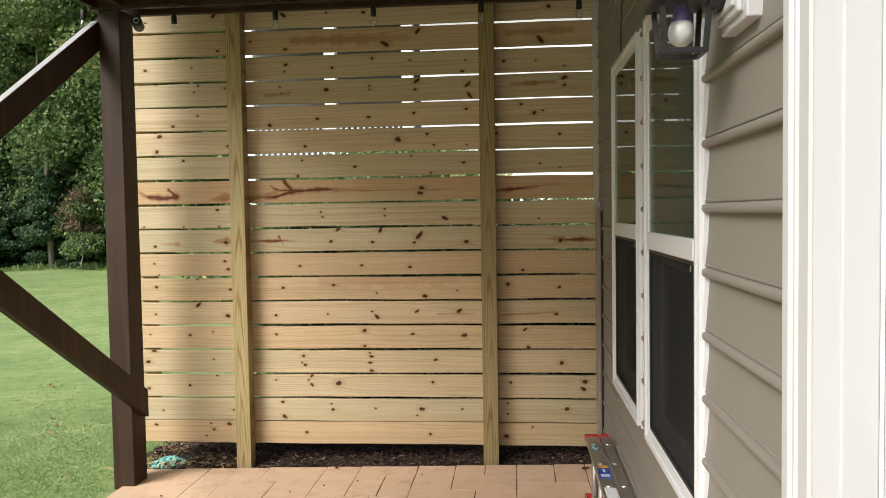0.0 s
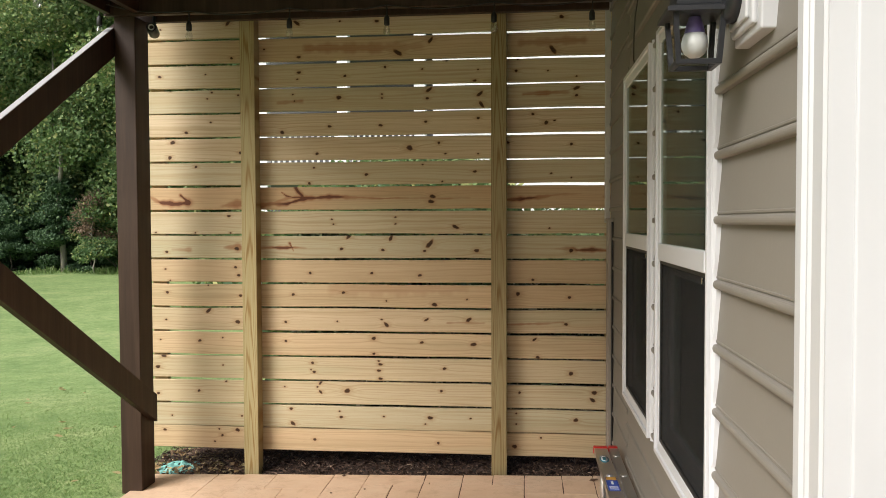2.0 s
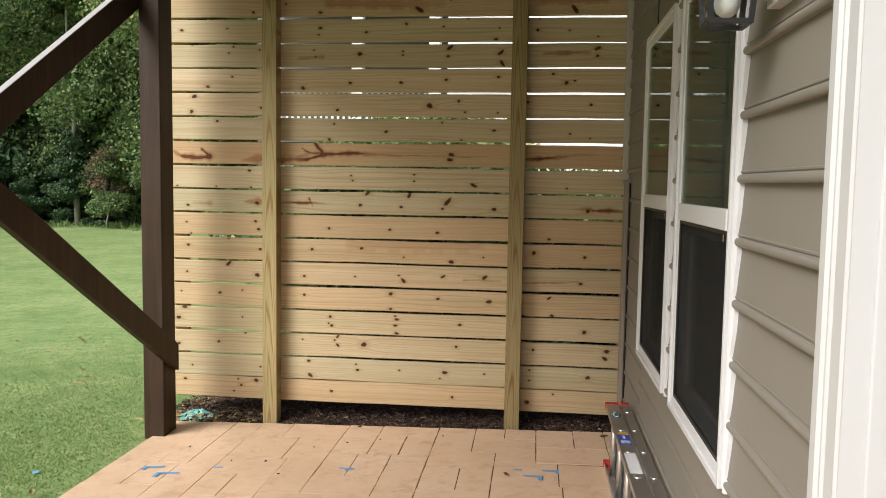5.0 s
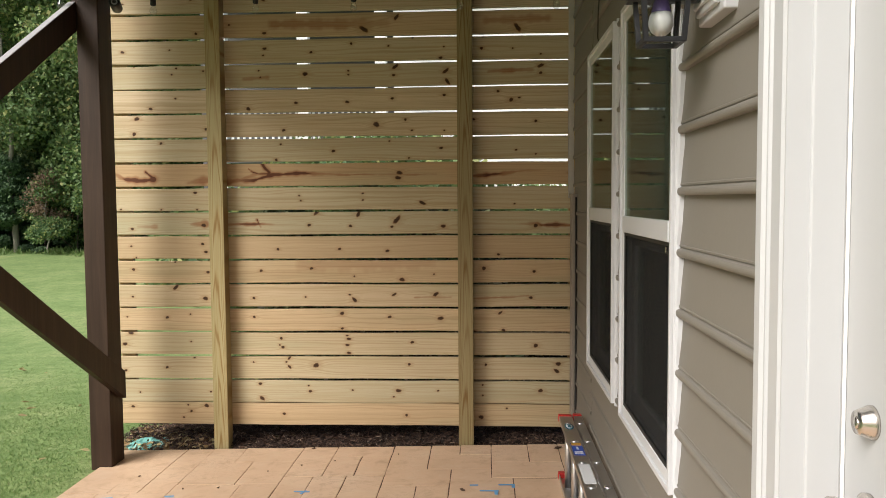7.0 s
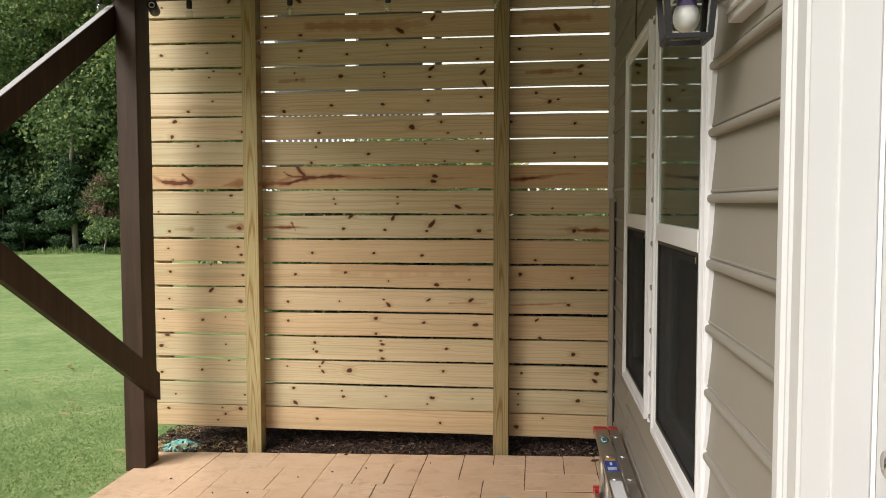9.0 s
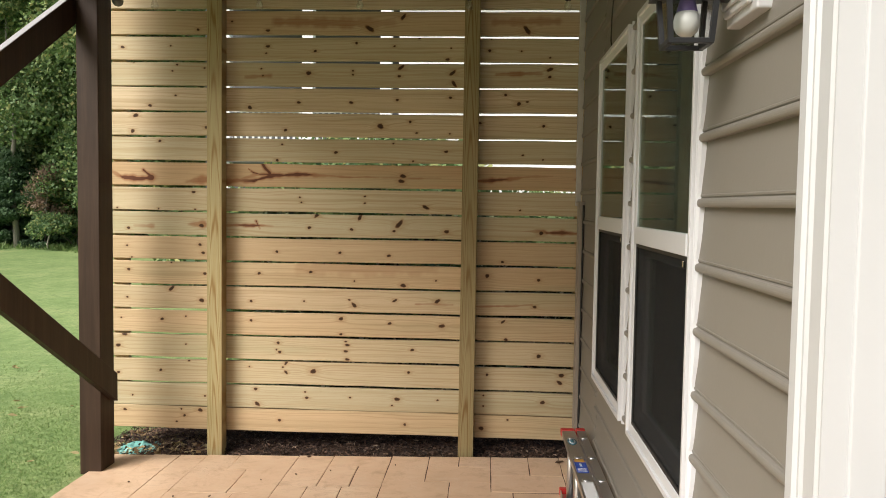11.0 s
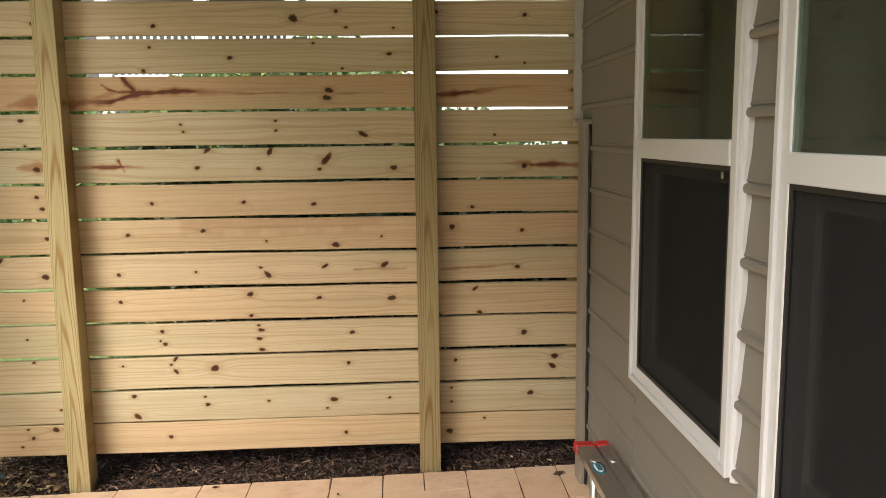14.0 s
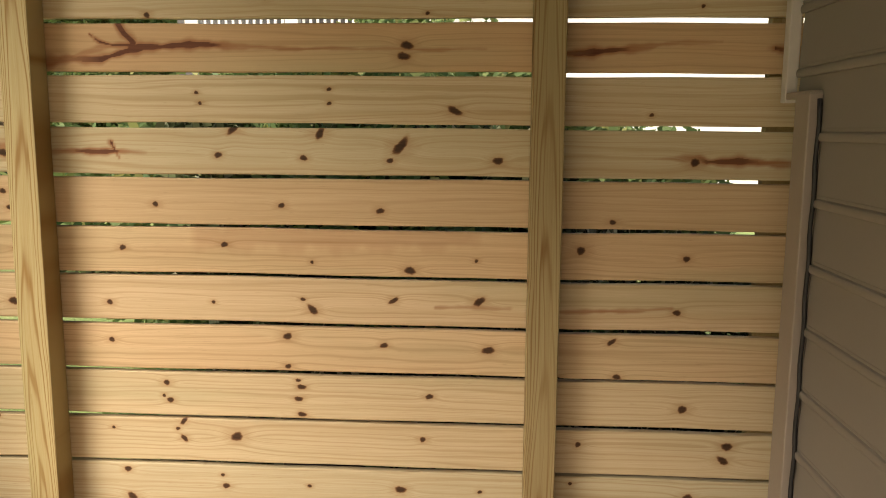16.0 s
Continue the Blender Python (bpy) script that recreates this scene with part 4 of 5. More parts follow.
board(4, 0.722, ((-1.56, 0.09, 0.0085, 0), (-1.0, 0.11, 0.012, 0), (-1.0, 0.014, 0.0085, 0), (-0.7, 0.088, 0.0085, 0), (-0.38, 0.08, 0.012, 0), (-0.01, 0.117, 0.0085, 0.7), (0.01, 0.009, 0.0085, 0), (-2.12, 0.085, 0.0085, 0), (-1.97, 0.106, 0.0055, 0), (-2.38, 0.086, 0.0055, 0), (-0.17, -0.001, 0.0085, 0),))
board(5, 0.876, ((-1.56, 0.054, 0.0085, 0), (-1.23, 0.059, 0.0055, 0), (-0.95, 0.075, 0.0055, 0), (-0.92, 0.043, 0.012, -0.7), (-0.67, 0.077, 0.0085, 0.5), (-0.41, 0.079, 0.012, 0.5), (0.18, 0.055, 0.0085, 0), (-2.06, 0.124, 0.012, 0.8), (-2.34, 0.065, 0.0055, 0), (-1.87, 0.052, 0.012, 0),), (((-0.248, 0.054, 0.0046, 0.52), (-0.042, 0.056, 0.0074, 0.78), (0.163, 0.066, 0.0055, 0.52)), ((-0.543, 0.059, 0.0047, 0.65), (-0.317, 0.061, 0.0066, 0.45)),))
board(6, 1.027, ((-1.51, 0.076, 0.0085, 0), (-1.19, 0.088, 0.0085, 0), (-0.92, 0.04, 0.0055, 0), (-0.62, 0.02, 0.012, 0), (-0.42, 0.053, 0.0055, 0), (-0.11, 0.089, 0.012, 0), (0.2, 0.066, 0.0085, 0), (-2.33, 0.086, 0.0085, 0), (-2.06, 0.134, 0.0055, 0), (-1.85, 0.068, 0.0085, 0),), (((-1.245, 0.109, 0.038, 0.28), (-0.837, 0.116, 0.0387, 0.3), (-0.453, 0.123, 0.0317, 0.26)),))
board(7, 1.18, ((-1.4, 0.06, 0.0085, 0), (-1.01, 0.059, 0.0085, 0), (-0.71, 0.046, 0.0085, 0), (-0.02, 0.021, 0.0085, 0), (-2.34, 0.08, 0.0055, 0), (-1.88, 0.093, 0.0085, 0), (-1.86, 0.043, 0.0085, 0), (-2.31, 0.008, 0.0055, 0),))
board(8, 1.331, ((-1.2, 0.058, 0.0085, 0), (-0.94, 0.051, 0.0085, 0), (-0.89, 0.123, 0.012, 1.0), (-0.65, 0.085, 0.016, 0.9), (-0.68, 0.044, 0.0085, 0), (-0.36, 0.046, 0.012, 0), (-1.15, 0.137, 0.012, 0.7), (0.21, 0.049, 0.012, 0), (-2.33, 0.037, 0.0085, 0), (-1.87, 0.059, 0.012, 0),), (((0.092, 0.057, 0.0027, 0.2), (0.221, 0.061, 0.0107, 0.91), (0.243, 0.053, 0.0134, 0.98), (0.35, 0.053, 0.0147, 0.98), (0.477, 0.048, 0.0107, 0.78)), ((-1.709, 0.063, 0.0079, 0.52), (-1.631, 0.067, 0.0118, 0.98), (-1.515, 0.069, 0.0105, 1), (-1.422, 0.064, 0.0039, 0.3)), ((-1.528, 0.096, 0.0103, 1), (-1.515, 0.065, 0.0077, 1), (-1.504, 0.045, 0.0039, 0.78)), ((-2.291, 0.05, 0.0074, 0.3), (-2.181, 0.053, 0.0148, 0.65)), ((-1.942, 0.067, 0.0149, 0.65), (-1.854, 0.066, 0.0198, 0.91)),))
board(9, 1.483, ((-1.26, 0.088, 0.0055, 0), (-1.25, 0.057, 0.0055, 0), (-0.86, 0.099, 0.0055, 0), (-0.86, 0.058, 0.0055, 0), (-0.49, 0.041, 0.012, -0.4), (0.08, 0.032, 0.0055, 0), (-1.92, 0.113, 0.0085, 0), (-2.4, 0.011, 0.0055, 0), (-2.14, 0.01, 0.0055, 0), (-1.91, 0.007, 0.0055, 0),))
board(10, 1.634, ((-0.63, 0.076, 0.012, 0), (-0.64, 0.045, 0.012, 0),), (((-1.735, 0.02, 0.0182, 0.91), (-1.642, 0.037, 0.0156, 0.91), (-1.544, 0.037, 0.013, 1), (-1.469, 0.057, 0.0156, 1), (-1.418, 0.071, 0.0156, 1), (-1.315, 0.076, 0.0143, 1), (-1.198, 0.08, 0.0156, 1), (-1.122, 0.074, 0.0078, 0.65), (-0.94, 0.066, 0.0052, 0.72), (-0.709, 0.066, 0.0042, 0.52), (-0.536, 0.063, 0.0052, 0.65), (-0.4, 0.063, 0.0031, 0.3)), ((-1.681, 0.03, 0.0078, 0.78), (-1.607, 0.05, 0.0078, 0.65), (-1.536, 0.074, 0.0105, 0.65), (-1.446, 0.076, 0.0131, 0.91)), ((-1.577, 0.11, 0.0038, 1), (-1.549, 0.088, 0.0063, 1), (-1.507, 0.076, 0.0075, 1), (-1.447, 0.074, 0.01, 1)), ((-1.49, 0.138, 0.0172, 1), (-1.471, 0.108, 0.0182, 1), (-1.446, 0.082, 0.0123, 1)), ((-0.188, 0.053, 0.0105, 0.91), (-0.083, 0.057, 0.0157, 1), (-0.013, 0.063, 0.0131, 0.98), (0.093, 0.078, 0.0079, 0.65), (0.268, 0.089, 0.0052, 0.3)), ((0.414, 0.071, 0.0158, 1), (0.463, 0.064, 0.0106, 0.91)), ((-2.439, 0.085, 0.0074, 0.65), (-2.366, 0.048, 0.0199, 1), (-2.263, 0.035, 0.0199, 1), (-2.182, 0.048, 0.0248, 1)), ((-2.232, 0.092, 0.0146, 1), (-2.182, 0.048, 0.0146, 1)), ((-1.963, 0.023, 0.0098, 0.52), (-1.89, 0.032, 0.0246, 0.91), (-1.817, 0.038, 0.0197, 0.91)),))
board(11, 1.788, ((-0.69, 0.119, 0.0055, 0), (-1.37, 0.106, 0.0055, 0), (-1.04, 0.061, 0.0085, 0), (-0.37, 0.071, 0.0085, 0), (-1.4, 0.009, 0.0085, 0), (-0.57, 0.013, 0.0055, 0), (0.09, 0.054, 0.0055, 0), (0.21, 0.028, 0.0055, 0), (-2.13, 0.116, 0.0085, 0),))
board(12, 1.94, ((-1.35, 0.037, 0.0085, 0), (-0.77, 0.068, 0.016, 0), (-0.59, 0.098, 0.0085, 0), (-0.55, 0.032, 0.0055, 0), (-0.35, 0.028, 0.0055, 0), (-0.17, 0.095, 0.0085, 0), (0.21, 0.079, 0.0085, 0), (-2.28, 0.119, 0.012, 0), (-2.3, 0.024, 0.012, 0), (-1.84, 0.049, 0.0085, 0),))
board(13, 2.092, ((-1.57, 0.023, 0.012, 0), (-1.27, 0.056, 0.0085, 0), (-0.95, 0.058, 0.0085, 0), (-0.67, 0.075, 0.0085, 0), (-0.35, 0.09, 0.0085, 0), (-0.02, 0.108, 0.0085, 0), (0.06, 0.055, 0.012, 0), (0.11, 0.067, 0.0055, 0), (-2.19, 0.028, 0.0085, 0), (-2.03, 0.091, 0.0055, 0),))
board(14, 2.243, ((-1.5, 0.102, 0.0055, 0), (-1.49, 0.061, 0.0055, 0), (-1.21, 0.08, 0.012, 0), (-0.94, 0.096, 0.0055, 0), (-0.94, 0.072, 0.0055, 0), (-0.65, 0.118, 0.012, 0.7), (-0.66, 0.067, 0.0085, 0), (-0.34, 0.085, 0.012, 0.7), (-0.33, 0.023, 0.012, -0.9), (0.24, 0.108, 0.012, 0.3), (0.24, 0.064, 0.0085, 0), (-2.29, 0.14, 0.0055, 0), (-2.02, 0.125, 0.0055, 0), (-2.05, 0.087, 0.0055, 0), (-1.85, 0.106, 0.0055, 0),), (((-0.076, 0.077, 0.0091, 0.65), (0.059, 0.083, 0.0137, 0.91), (0.194, 0.082, 0.0091, 0.52)), ((-1.591, 0.053, 0.0096, 0.52), (-1.448, 0.059, 0.012, 0.65)),))
board(15, 2.396, ((-1.46, 0.086, 0.0085, 0), (-1.47, 0.045, 0.0055, 0), (-1.17, 0.06, 0.0085, 0), (-0.92, 0.106, 0.0085, 0), (-0.69, 0.089, 0.0055, 0), (-0.35, 0.078, 0.0055, 0), (-0.37, 0.011, 0.0085, 0), (-0.54, 0.135, 0.0055, 0), (-0.12, 0.067, 0.0085, 0), (0.07, 0.064, 0.0055, 0), (0.24, 0.028, 0.0055, 0), (-0.11, 0.137, 0.0055, 0), (-2.36, 0.076, 0.0085, 0), (-2.06, 0.085, 0.0055, 0),))
board(16, 2.551, ((-1.68, 0.076, 0.0055, 0), (-1.46, 0.024, 0.0085, 0), (-0.84, 0.037, 0.016, -0.6), (-0.64, 0.108, 0.012, 1.0), (0.1, 0.032, 0.016, -1.0), (-1.89, 0.028, 0.0085, 0),), (((-1.404, 0.077, 0.0236, 0.65), (-0.982, 0.07, 0.0283, 0.65), (-0.704, 0.073, 0.0189, 0.3)), ((-0.089, 0.079, 0.0181, 0.52), (0.28, 0.086, 0.0226, 0.59)),))
board(17, 2.706, ((-1.47, 0.076, 0.012, -0.7), (-0.97, 0.077, 0.0085, 0), (-1.2, 0.083, 0.0055, 0), (0.15, 0.069, 0.012, 0), (-1.91, 0.092, 0.012, 1.0), (-2.35, 0.063, 0.0055, 0),))



def build_posts():
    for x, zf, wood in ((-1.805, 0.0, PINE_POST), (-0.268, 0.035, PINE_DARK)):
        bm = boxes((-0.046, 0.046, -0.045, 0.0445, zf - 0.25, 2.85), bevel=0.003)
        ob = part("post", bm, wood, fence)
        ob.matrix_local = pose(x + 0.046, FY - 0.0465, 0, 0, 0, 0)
    part("back_batten", boxes((-2.438, -2.345, FY + 0.0275, FY + 0.066, 0.124, 2.85), bevel=0.003), PINE_POST, fence)
    part("back_batten", boxes((0.412, 0.499, FY + 0.0275, FY + 0.066, 0.124, 2.85), bevel=0.003), PINE_POST, fence)


build_posts()

# ---------------------------------------------------------------- stained deck frame
POSTX0, POSTX1, POSTY0, POSTY1 = -2.418, -2.292, 4.58, 4.745


def build_frame():
    deck = thing("deck_frame", "dark brown stained deck overhead on posts and braces", "deck")
    part("post", boxes((POSTX0, POSTX1, POSTY0, POSTY1, -0.2, 2.74), bevel=0.005), STAIN, deck)
    part("post", boxes((POSTX0, POSTX1, 1.0, 1.14, -0.2, 2.74), bevel=0.005), STAIN, deck)

    def brace(x0, y0, z0, y1, z1, h=0.14):
        hv = 0.5 * h * math.hypot(1.0, (z1 - z0) / (y1 - y0))
        bm = bmesh.new()
        vs = [bm.verts.new((x, y, z)) for x in (x0, x0 + 0.038) for y, z in ((y0, z0 - hv), (y0, z0 + hv), (y1, z1 + hv), (y1, z1 - hv))]
        for q in ((0, 1, 2, 3), (7, 6, 5, 4), (0, 4, 5, 1), (1, 5, 6, 2), (2, 6, 7, 3), (3, 7, 4, 0)):
            bm.faces.new([vs[k] for k in q])
        bmesh.ops.recalc_face_normals(bm, faces=bm.faces[:])
        bmesh.ops.bevel(bm, geom=bm.edges[:], offset=0.003, segments=2, affect="EDGES", profile=0.5)
        part("brace", bm, STAIN, deck)

    brace(-2.2915, 4.708, 0.449, 1.0, 2.724)
    brace(-2.4565, 4.72, 2.68, 1.0, 0.30)
    # thin added strip: the sky's sheen along the upper brace as pale colour
    bm = bmesh.new()
    ta = (2.68 - 0.30) / (4.72 - 1.0)
    top = 0.07 * math.hypot(1, ta) + 0.001
    vs = [bm.verts.new((x, y, 2.68 + top + h - ta * (4.72 - y))) for x in (-2.456, -2.419) for y in (4.575, 1.15) for h in (0.0, 0.004)]
    for q in ((0, 1, 3, 2), (4, 6, 7, 5), (0, 4, 5, 1), (2, 3, 7, 6), (0, 2, 6, 4), (1, 5, 7, 3)):
        bm.faces.new([vs[k] for k in q])
    part("sheen_strip", bm, PALETOP, deck, "pale top edge of the brace, sky sheen painted in")
    # beams: along the screen and along the open edge
    for s in ((-2.46, 0.40, 4.545, 4.583, 2.735, 2.99), (-2.46, 0.40, 4.715, 4.753, 2.735, 2.99)):
        part("beam", boxes(s, bevel=0.003), STAIN, deck)
    part("beam", boxes((-2.455, -2.417, 0.95, 4.54, 2.745, 2.99), bevel=0.003), STAIN, deck)
    part("beam", boxes((-2.28, -2.242, 0.95, 4.54, 2.745, 2.99), bevel=0.003), STAIN, deck)
    part("filler", boxes((-2.27, 0.40, 4.584, 4.714, 2.80, 2.99)), STAIN, deck)
    y = 4.1
    while y > 0.95:
        bm = boxes((-2.45, 0.42, y, y + 0.038, 2.992, 3.18))
        part("joist", bm, STAIN, deck)
        y -= 0.406
    for i in range(22):
        x = -2.6 + i * 0.1435
        part("deck_board", boxes((x, x + 0.138, 0.95, 4.90, 3.182, 3.207)), STAIN, deck)


build_frame()


# ---------------------------------------------------------------- string lights
def build_string():
    string = thing("string_light", "black cord of clear pendant bulbs under the beam", "string lights")
    xs = [(-2.46, 4.50, 2.80), (-1.95, 4.535, 2.745), (-1.37, 4.535, 2.745), (-0.822, 4.535, 2.745), (-0.234, 4.535, 2.745), (0.29, 4.535, 2.742)]
    pts = [(-2.475, 4.0, 2.80), (-2.47, 4.3, 2.775)]
    for (a, b) in zip(xs, xs[1:]):
        for k in range(8):
            t = k / 8
            p = [a[i] + (b[i] - a[i]) * t for i in range(3)]
            pts.append((p[0], p[1], p[2] - 0.028 * math.sin(math.pi * t)))
    pts += [xs[-1], (0.36, 4.53, 2.76), (0.392, 4.45, 2.78)]
    part("cord", tube(pts, 0.0035, 6), RUBBER, string)

    def drop(x, y, z, ln):
        part("lead", tube([(x, y, z), (x + 0.003, y, z - ln * 0.5), (x, y, z - ln)], 0.0035, 6), RUBBER, string)
        zz = z - ln
        part("socket", lathe([(0.0, zz + 0.012), (0.007, zz + 0.010), (0.012, zz), (0.0155, zz - 0.008), (0.0155, zz - 0.043), (0.013, zz - 0.046), (0.0, zz - 0.046)], 14, "z", (x, y, 0)), RUBBER, string)
        b = part("bulb", lathe([(0.011, zz - 0.046), (0.013, zz - 0.054), (0.019, zz - 0.068), (0.021, zz - 0.080), (0.018, zz - 0.094), (0.010, zz - 0.103), (0.0, zz - 0.105)], 14, "z", (x, y, 0)), BULBGLASS, string, "clear glass bulb")
        b.visible_shadow = False

    for x, y, z in xs:
        drop(x, y, z, 0.064 if x > -2.4 else 0.085)
    drop(-2.50, 3.98, 2.80, 0.06)


build_string()


def build_bullet_camera():
    cam_ob = thing("bullet_camera", "small dark grey bullet camera under the beam", "camera")
    m = pose(-2.205, 4.615, 2.672, -8, 0, 16)

    def turned(bm):
        bm.transform(m)
        return bm

    part("housing", turned(lathe([(0.0, 0.085), (0.024, 0.085), (0.030, 0.075), (0.031, -0.02), (0.028, -0.032), (0.0245, -0.032), (0.022, -0.022), (0.0, -0.022)], 26, "y")), BLACK, cam_ob)
    part("lens_ring", turned(lathe([(0.012, -0.023), (0.012, -0.030), (0.017, -0.030), (0.018, -0.023)], 24, "y")), ALU, cam_ob, "bright ring round the lens")
    part("lens", turned(lathe([(0.0, -0.0275), (0.007, -0.027), (0.0115, -0.024), (0.0, -0.0225)], 18, "y")), RUBBER, cam_ob)
    part("stem", tube([(-2.21, 4.655, 2.69), (-2.213, 4.66, 2.72), (-2.215, 4.66, 2.79)], 0.009, 8), BLACK, cam_ob)


build_bullet_camera()


# ---------------------------------------------------------------- ladder on its side by the wall
def build_ladder():
    lad = thing("extension_ladder", "aluminium extension ladder lying on edge along the wall", "ladder")

    def section(x0, x1, ya, yb, zlo, zhi, lab):
        for z0, z1 in ((zlo, zlo + 0.026), (zhi - 0.026, zhi)):
            # channel rail: web with two flanges
            bm = bmesh.new()
            up = z0 > 0.2
            web = (z1 - 0.004, z1) if up else (z0, z0 + 0.004)
            box(bm, x0, x1, ya, yb, *web)
            box(bm, x0, x0 + 0.004, ya, yb, *((z0, z1 - 0.004) if up else (z0 + 0.004, z1)))
            box(bm, x1 - 0.004, x1, ya, yb, *((z0, z1 - 0.004) if up else (z0 + 0.004, z1)))
            part("rail", bm, ALU, lad)
        y = yb - 0.16
        while y > ya + 0.1:
            r = part("rung", lathe([(0.0165, zlo + 0.004), (0.0165, zhi - 0.005)], 14, "z", ((x0 + x1) / 2, y, 0)), ALU, lad)
            part("rivet", lathe([(0.017, zhi - 0.0005), (0.017, zhi + 0.003), (0.008, zhi + 0.0065), (0.0, zhi + 0.0065)], 14, "z", ((x0 + x1) / 2, y, 0)), ALU, r)
            y -= 0.305
        for zc in (zlo + 0.006, zhi - 0.02):
            part("end_cap", boxes((x0 - 0.003, x1 + 0.003, yb - 0.025, yb + 0.018, zc - 0.012, zc + 0.0235), bevel=0.005), REDPLASTIC, lad, "red plastic end cap")

    z0 = floor_z(0.33) + 0.002
    section(0.286, 0.352, 1.75, 4.305, z0, 0.392, "")
    section(0.361, 0.402, 1.75, 4.29, z0, 0.398, "")
    # stickers on the upper rail
    zt = 0.3925
    bm = lathe([(0.0, zt), (0.024, zt), (0.024, zt + 0.001), (0.0, zt + 0.001)], 24, "z")
    bm.transform(Matrix.Translation((0.319, 4.09, 0)) @ Matrix.Diagonal((0.95, 2.3, 1, 1)))
    part("oval_sticker", bm, LABELTEAL, lad, "dark oval maker's sticker")
    bm = lathe([(0.0, zt + 0.001), (0.017, zt + 0.001), (0.017, zt + 0.0018), (0.0, zt + 0.0018)], 24, "z")
    bm.transform(Matrix.Translation((0.319, 4.09, 0)) @ Matrix.Diagonal((0.9, 2.3, 1, 1)))
    part("oval_sticker", bm, LABELWHITE, lad)
    part("oval_mark", boxes((0.311, 0.327, 4.062, 4.118, zt + 0.0018, zt + 0.0024)), LABELTEAL, lad)
    part("sticker", boxes((0.294, 0.345, 3.63, 3.81, zt, zt + 0.001)), LABELBLUE, lad, "blue and gold printed sticker")
    part("sticker_band", boxes((0.296, 0.343, 3.77, 3.808, zt + 0.001, zt + 0.0016)), LABELGOLD, lad)
    for y in (3.645, 3.66, 3.675):
        part("print_bar", boxes((0.300, 0.339, y, y + 0.006, zt + 0.001, zt + 0.0016)), LABELWHITE, lad)
    part("print_bar", boxes((0.314, 0.324, 3.71, 3.75, zt + 0.001, zt + 0.0016)), LABELWHITE, lad)
    part("sticker", boxes((0.295, 0.345, 3.27, 3.51, zt, zt + 0.001)), LABELWHITE, lad, "pale silver sticker")


build_ladder()

bm = tube([(0.414, 3.60, 2.62), (0.411, 3.63, 2.52), (0.405, 3.70, 2.44), (0.408, 3.76, 2.36), (0.410, 3.78, 2.27), (0.412, 3.76, 2.235)], 0.003, 6)
tagged(part("cable", bm, RUBBER), "thin black cable hanging on the siding", "cable")

# ---------------------------------------------------------------- tape and litter
def tape(x, y, w, d, rz=0):
    bm = boxes((-w / 2, w / 2, -d / 2, d / 2, 0.0, 0.001))
    bm.transform(Matrix.Translation((x, y, floor_z(x) + 0.0035)) @ pose(0, 0, 0, 0, -1.4, rz))
    return bm


def tape_mark(pieces):
    pieces = [(x, y, w if w > d else w * 0.72, d if d > w else d * 0.72, r) for x, y, w, d, *rest in pieces for r in [rest[0] if rest else 0]]
    tp = thing("tape_mark", "blue painter's tape mark on the patio", "tape", "tape marks")
    for p in pieces:
        part("strip", tape(*p), BLUETAPE, tp)


tape_mark([(-2.10, 4.07, 0.10, 0.025, 8), (-2.145, 4.045, 0.025, 0.05, 5)])
tape_mark([(-1.985, 3.985, 0.115, 0.026, 4), (-2.035, 3.955, 0.028, 0.06, 0)])
tape_mark([(-1.755, 4.09, 0.05, 0.022, 6)])
tape_mark([(-1.065, 4.135, 0.085, 0.02, -6), (-1.055, 4.125, 0.02, 0.05, -20)])
tape_mark([(-0.165, 4.20, 0.045, 0.022, 0)])
tape_mark([(-0.085, 4.115, 0.10, 0.022, -3), (-0.05, 4.085, 0.025, 0.05, 0)])
tape_mark([(0.005, 4.20, 0.085, 0.022, 0), (0.04, 4.18, 0.024, 0.05, 0)])


_scrap = tagged(part("tape_scrap", boxes((-0.016, 0.016, -0.011, 0.011, 0.0, 0.0015)), BLUETAPE), "crumpled blue tape scrap on the lawn", "tape")
_scrap.matrix_world = pose(-2.705, 3.95, ground_h(-2.705, 3.95) + 0.012, 14, -10, 25)


def litter(name, label, cat, x, y, z, s, mat, seed):
    rng = random.Random(seed)
    bm = bmesh.new()
    ring = []
    k = 9
    c = bm.verts.new((0, 0, 0.0))
    for i in range(k):
        a = 2 * math.pi * i / k
        r = s * (0.55 + 0.45 * abs(math.cos(a))) * rng.uniform(0.8, 1.15)
        ring.append(bm.verts.new((r * math.cos(a), 0.6 * r * math.sin(a), 0.006 + 0.25 * s * rng.random() * abs(math.sin(a)))))
    for i in range(k):
        bm.faces.new((c, ring[i], ring[(i + 1) % k]))
    bmesh.ops.solidify(bm, geom=bm.faces[:], thickness=0.0008)
    ob = part(name, bm, mat)
    ob.matrix_world = pose(x, y, z, rng.uniform(-6, 6), rng.uniform(-6, 6), rng.uniform(0, 360))
    return tagged(ob, label, cat, "fallen leaves")


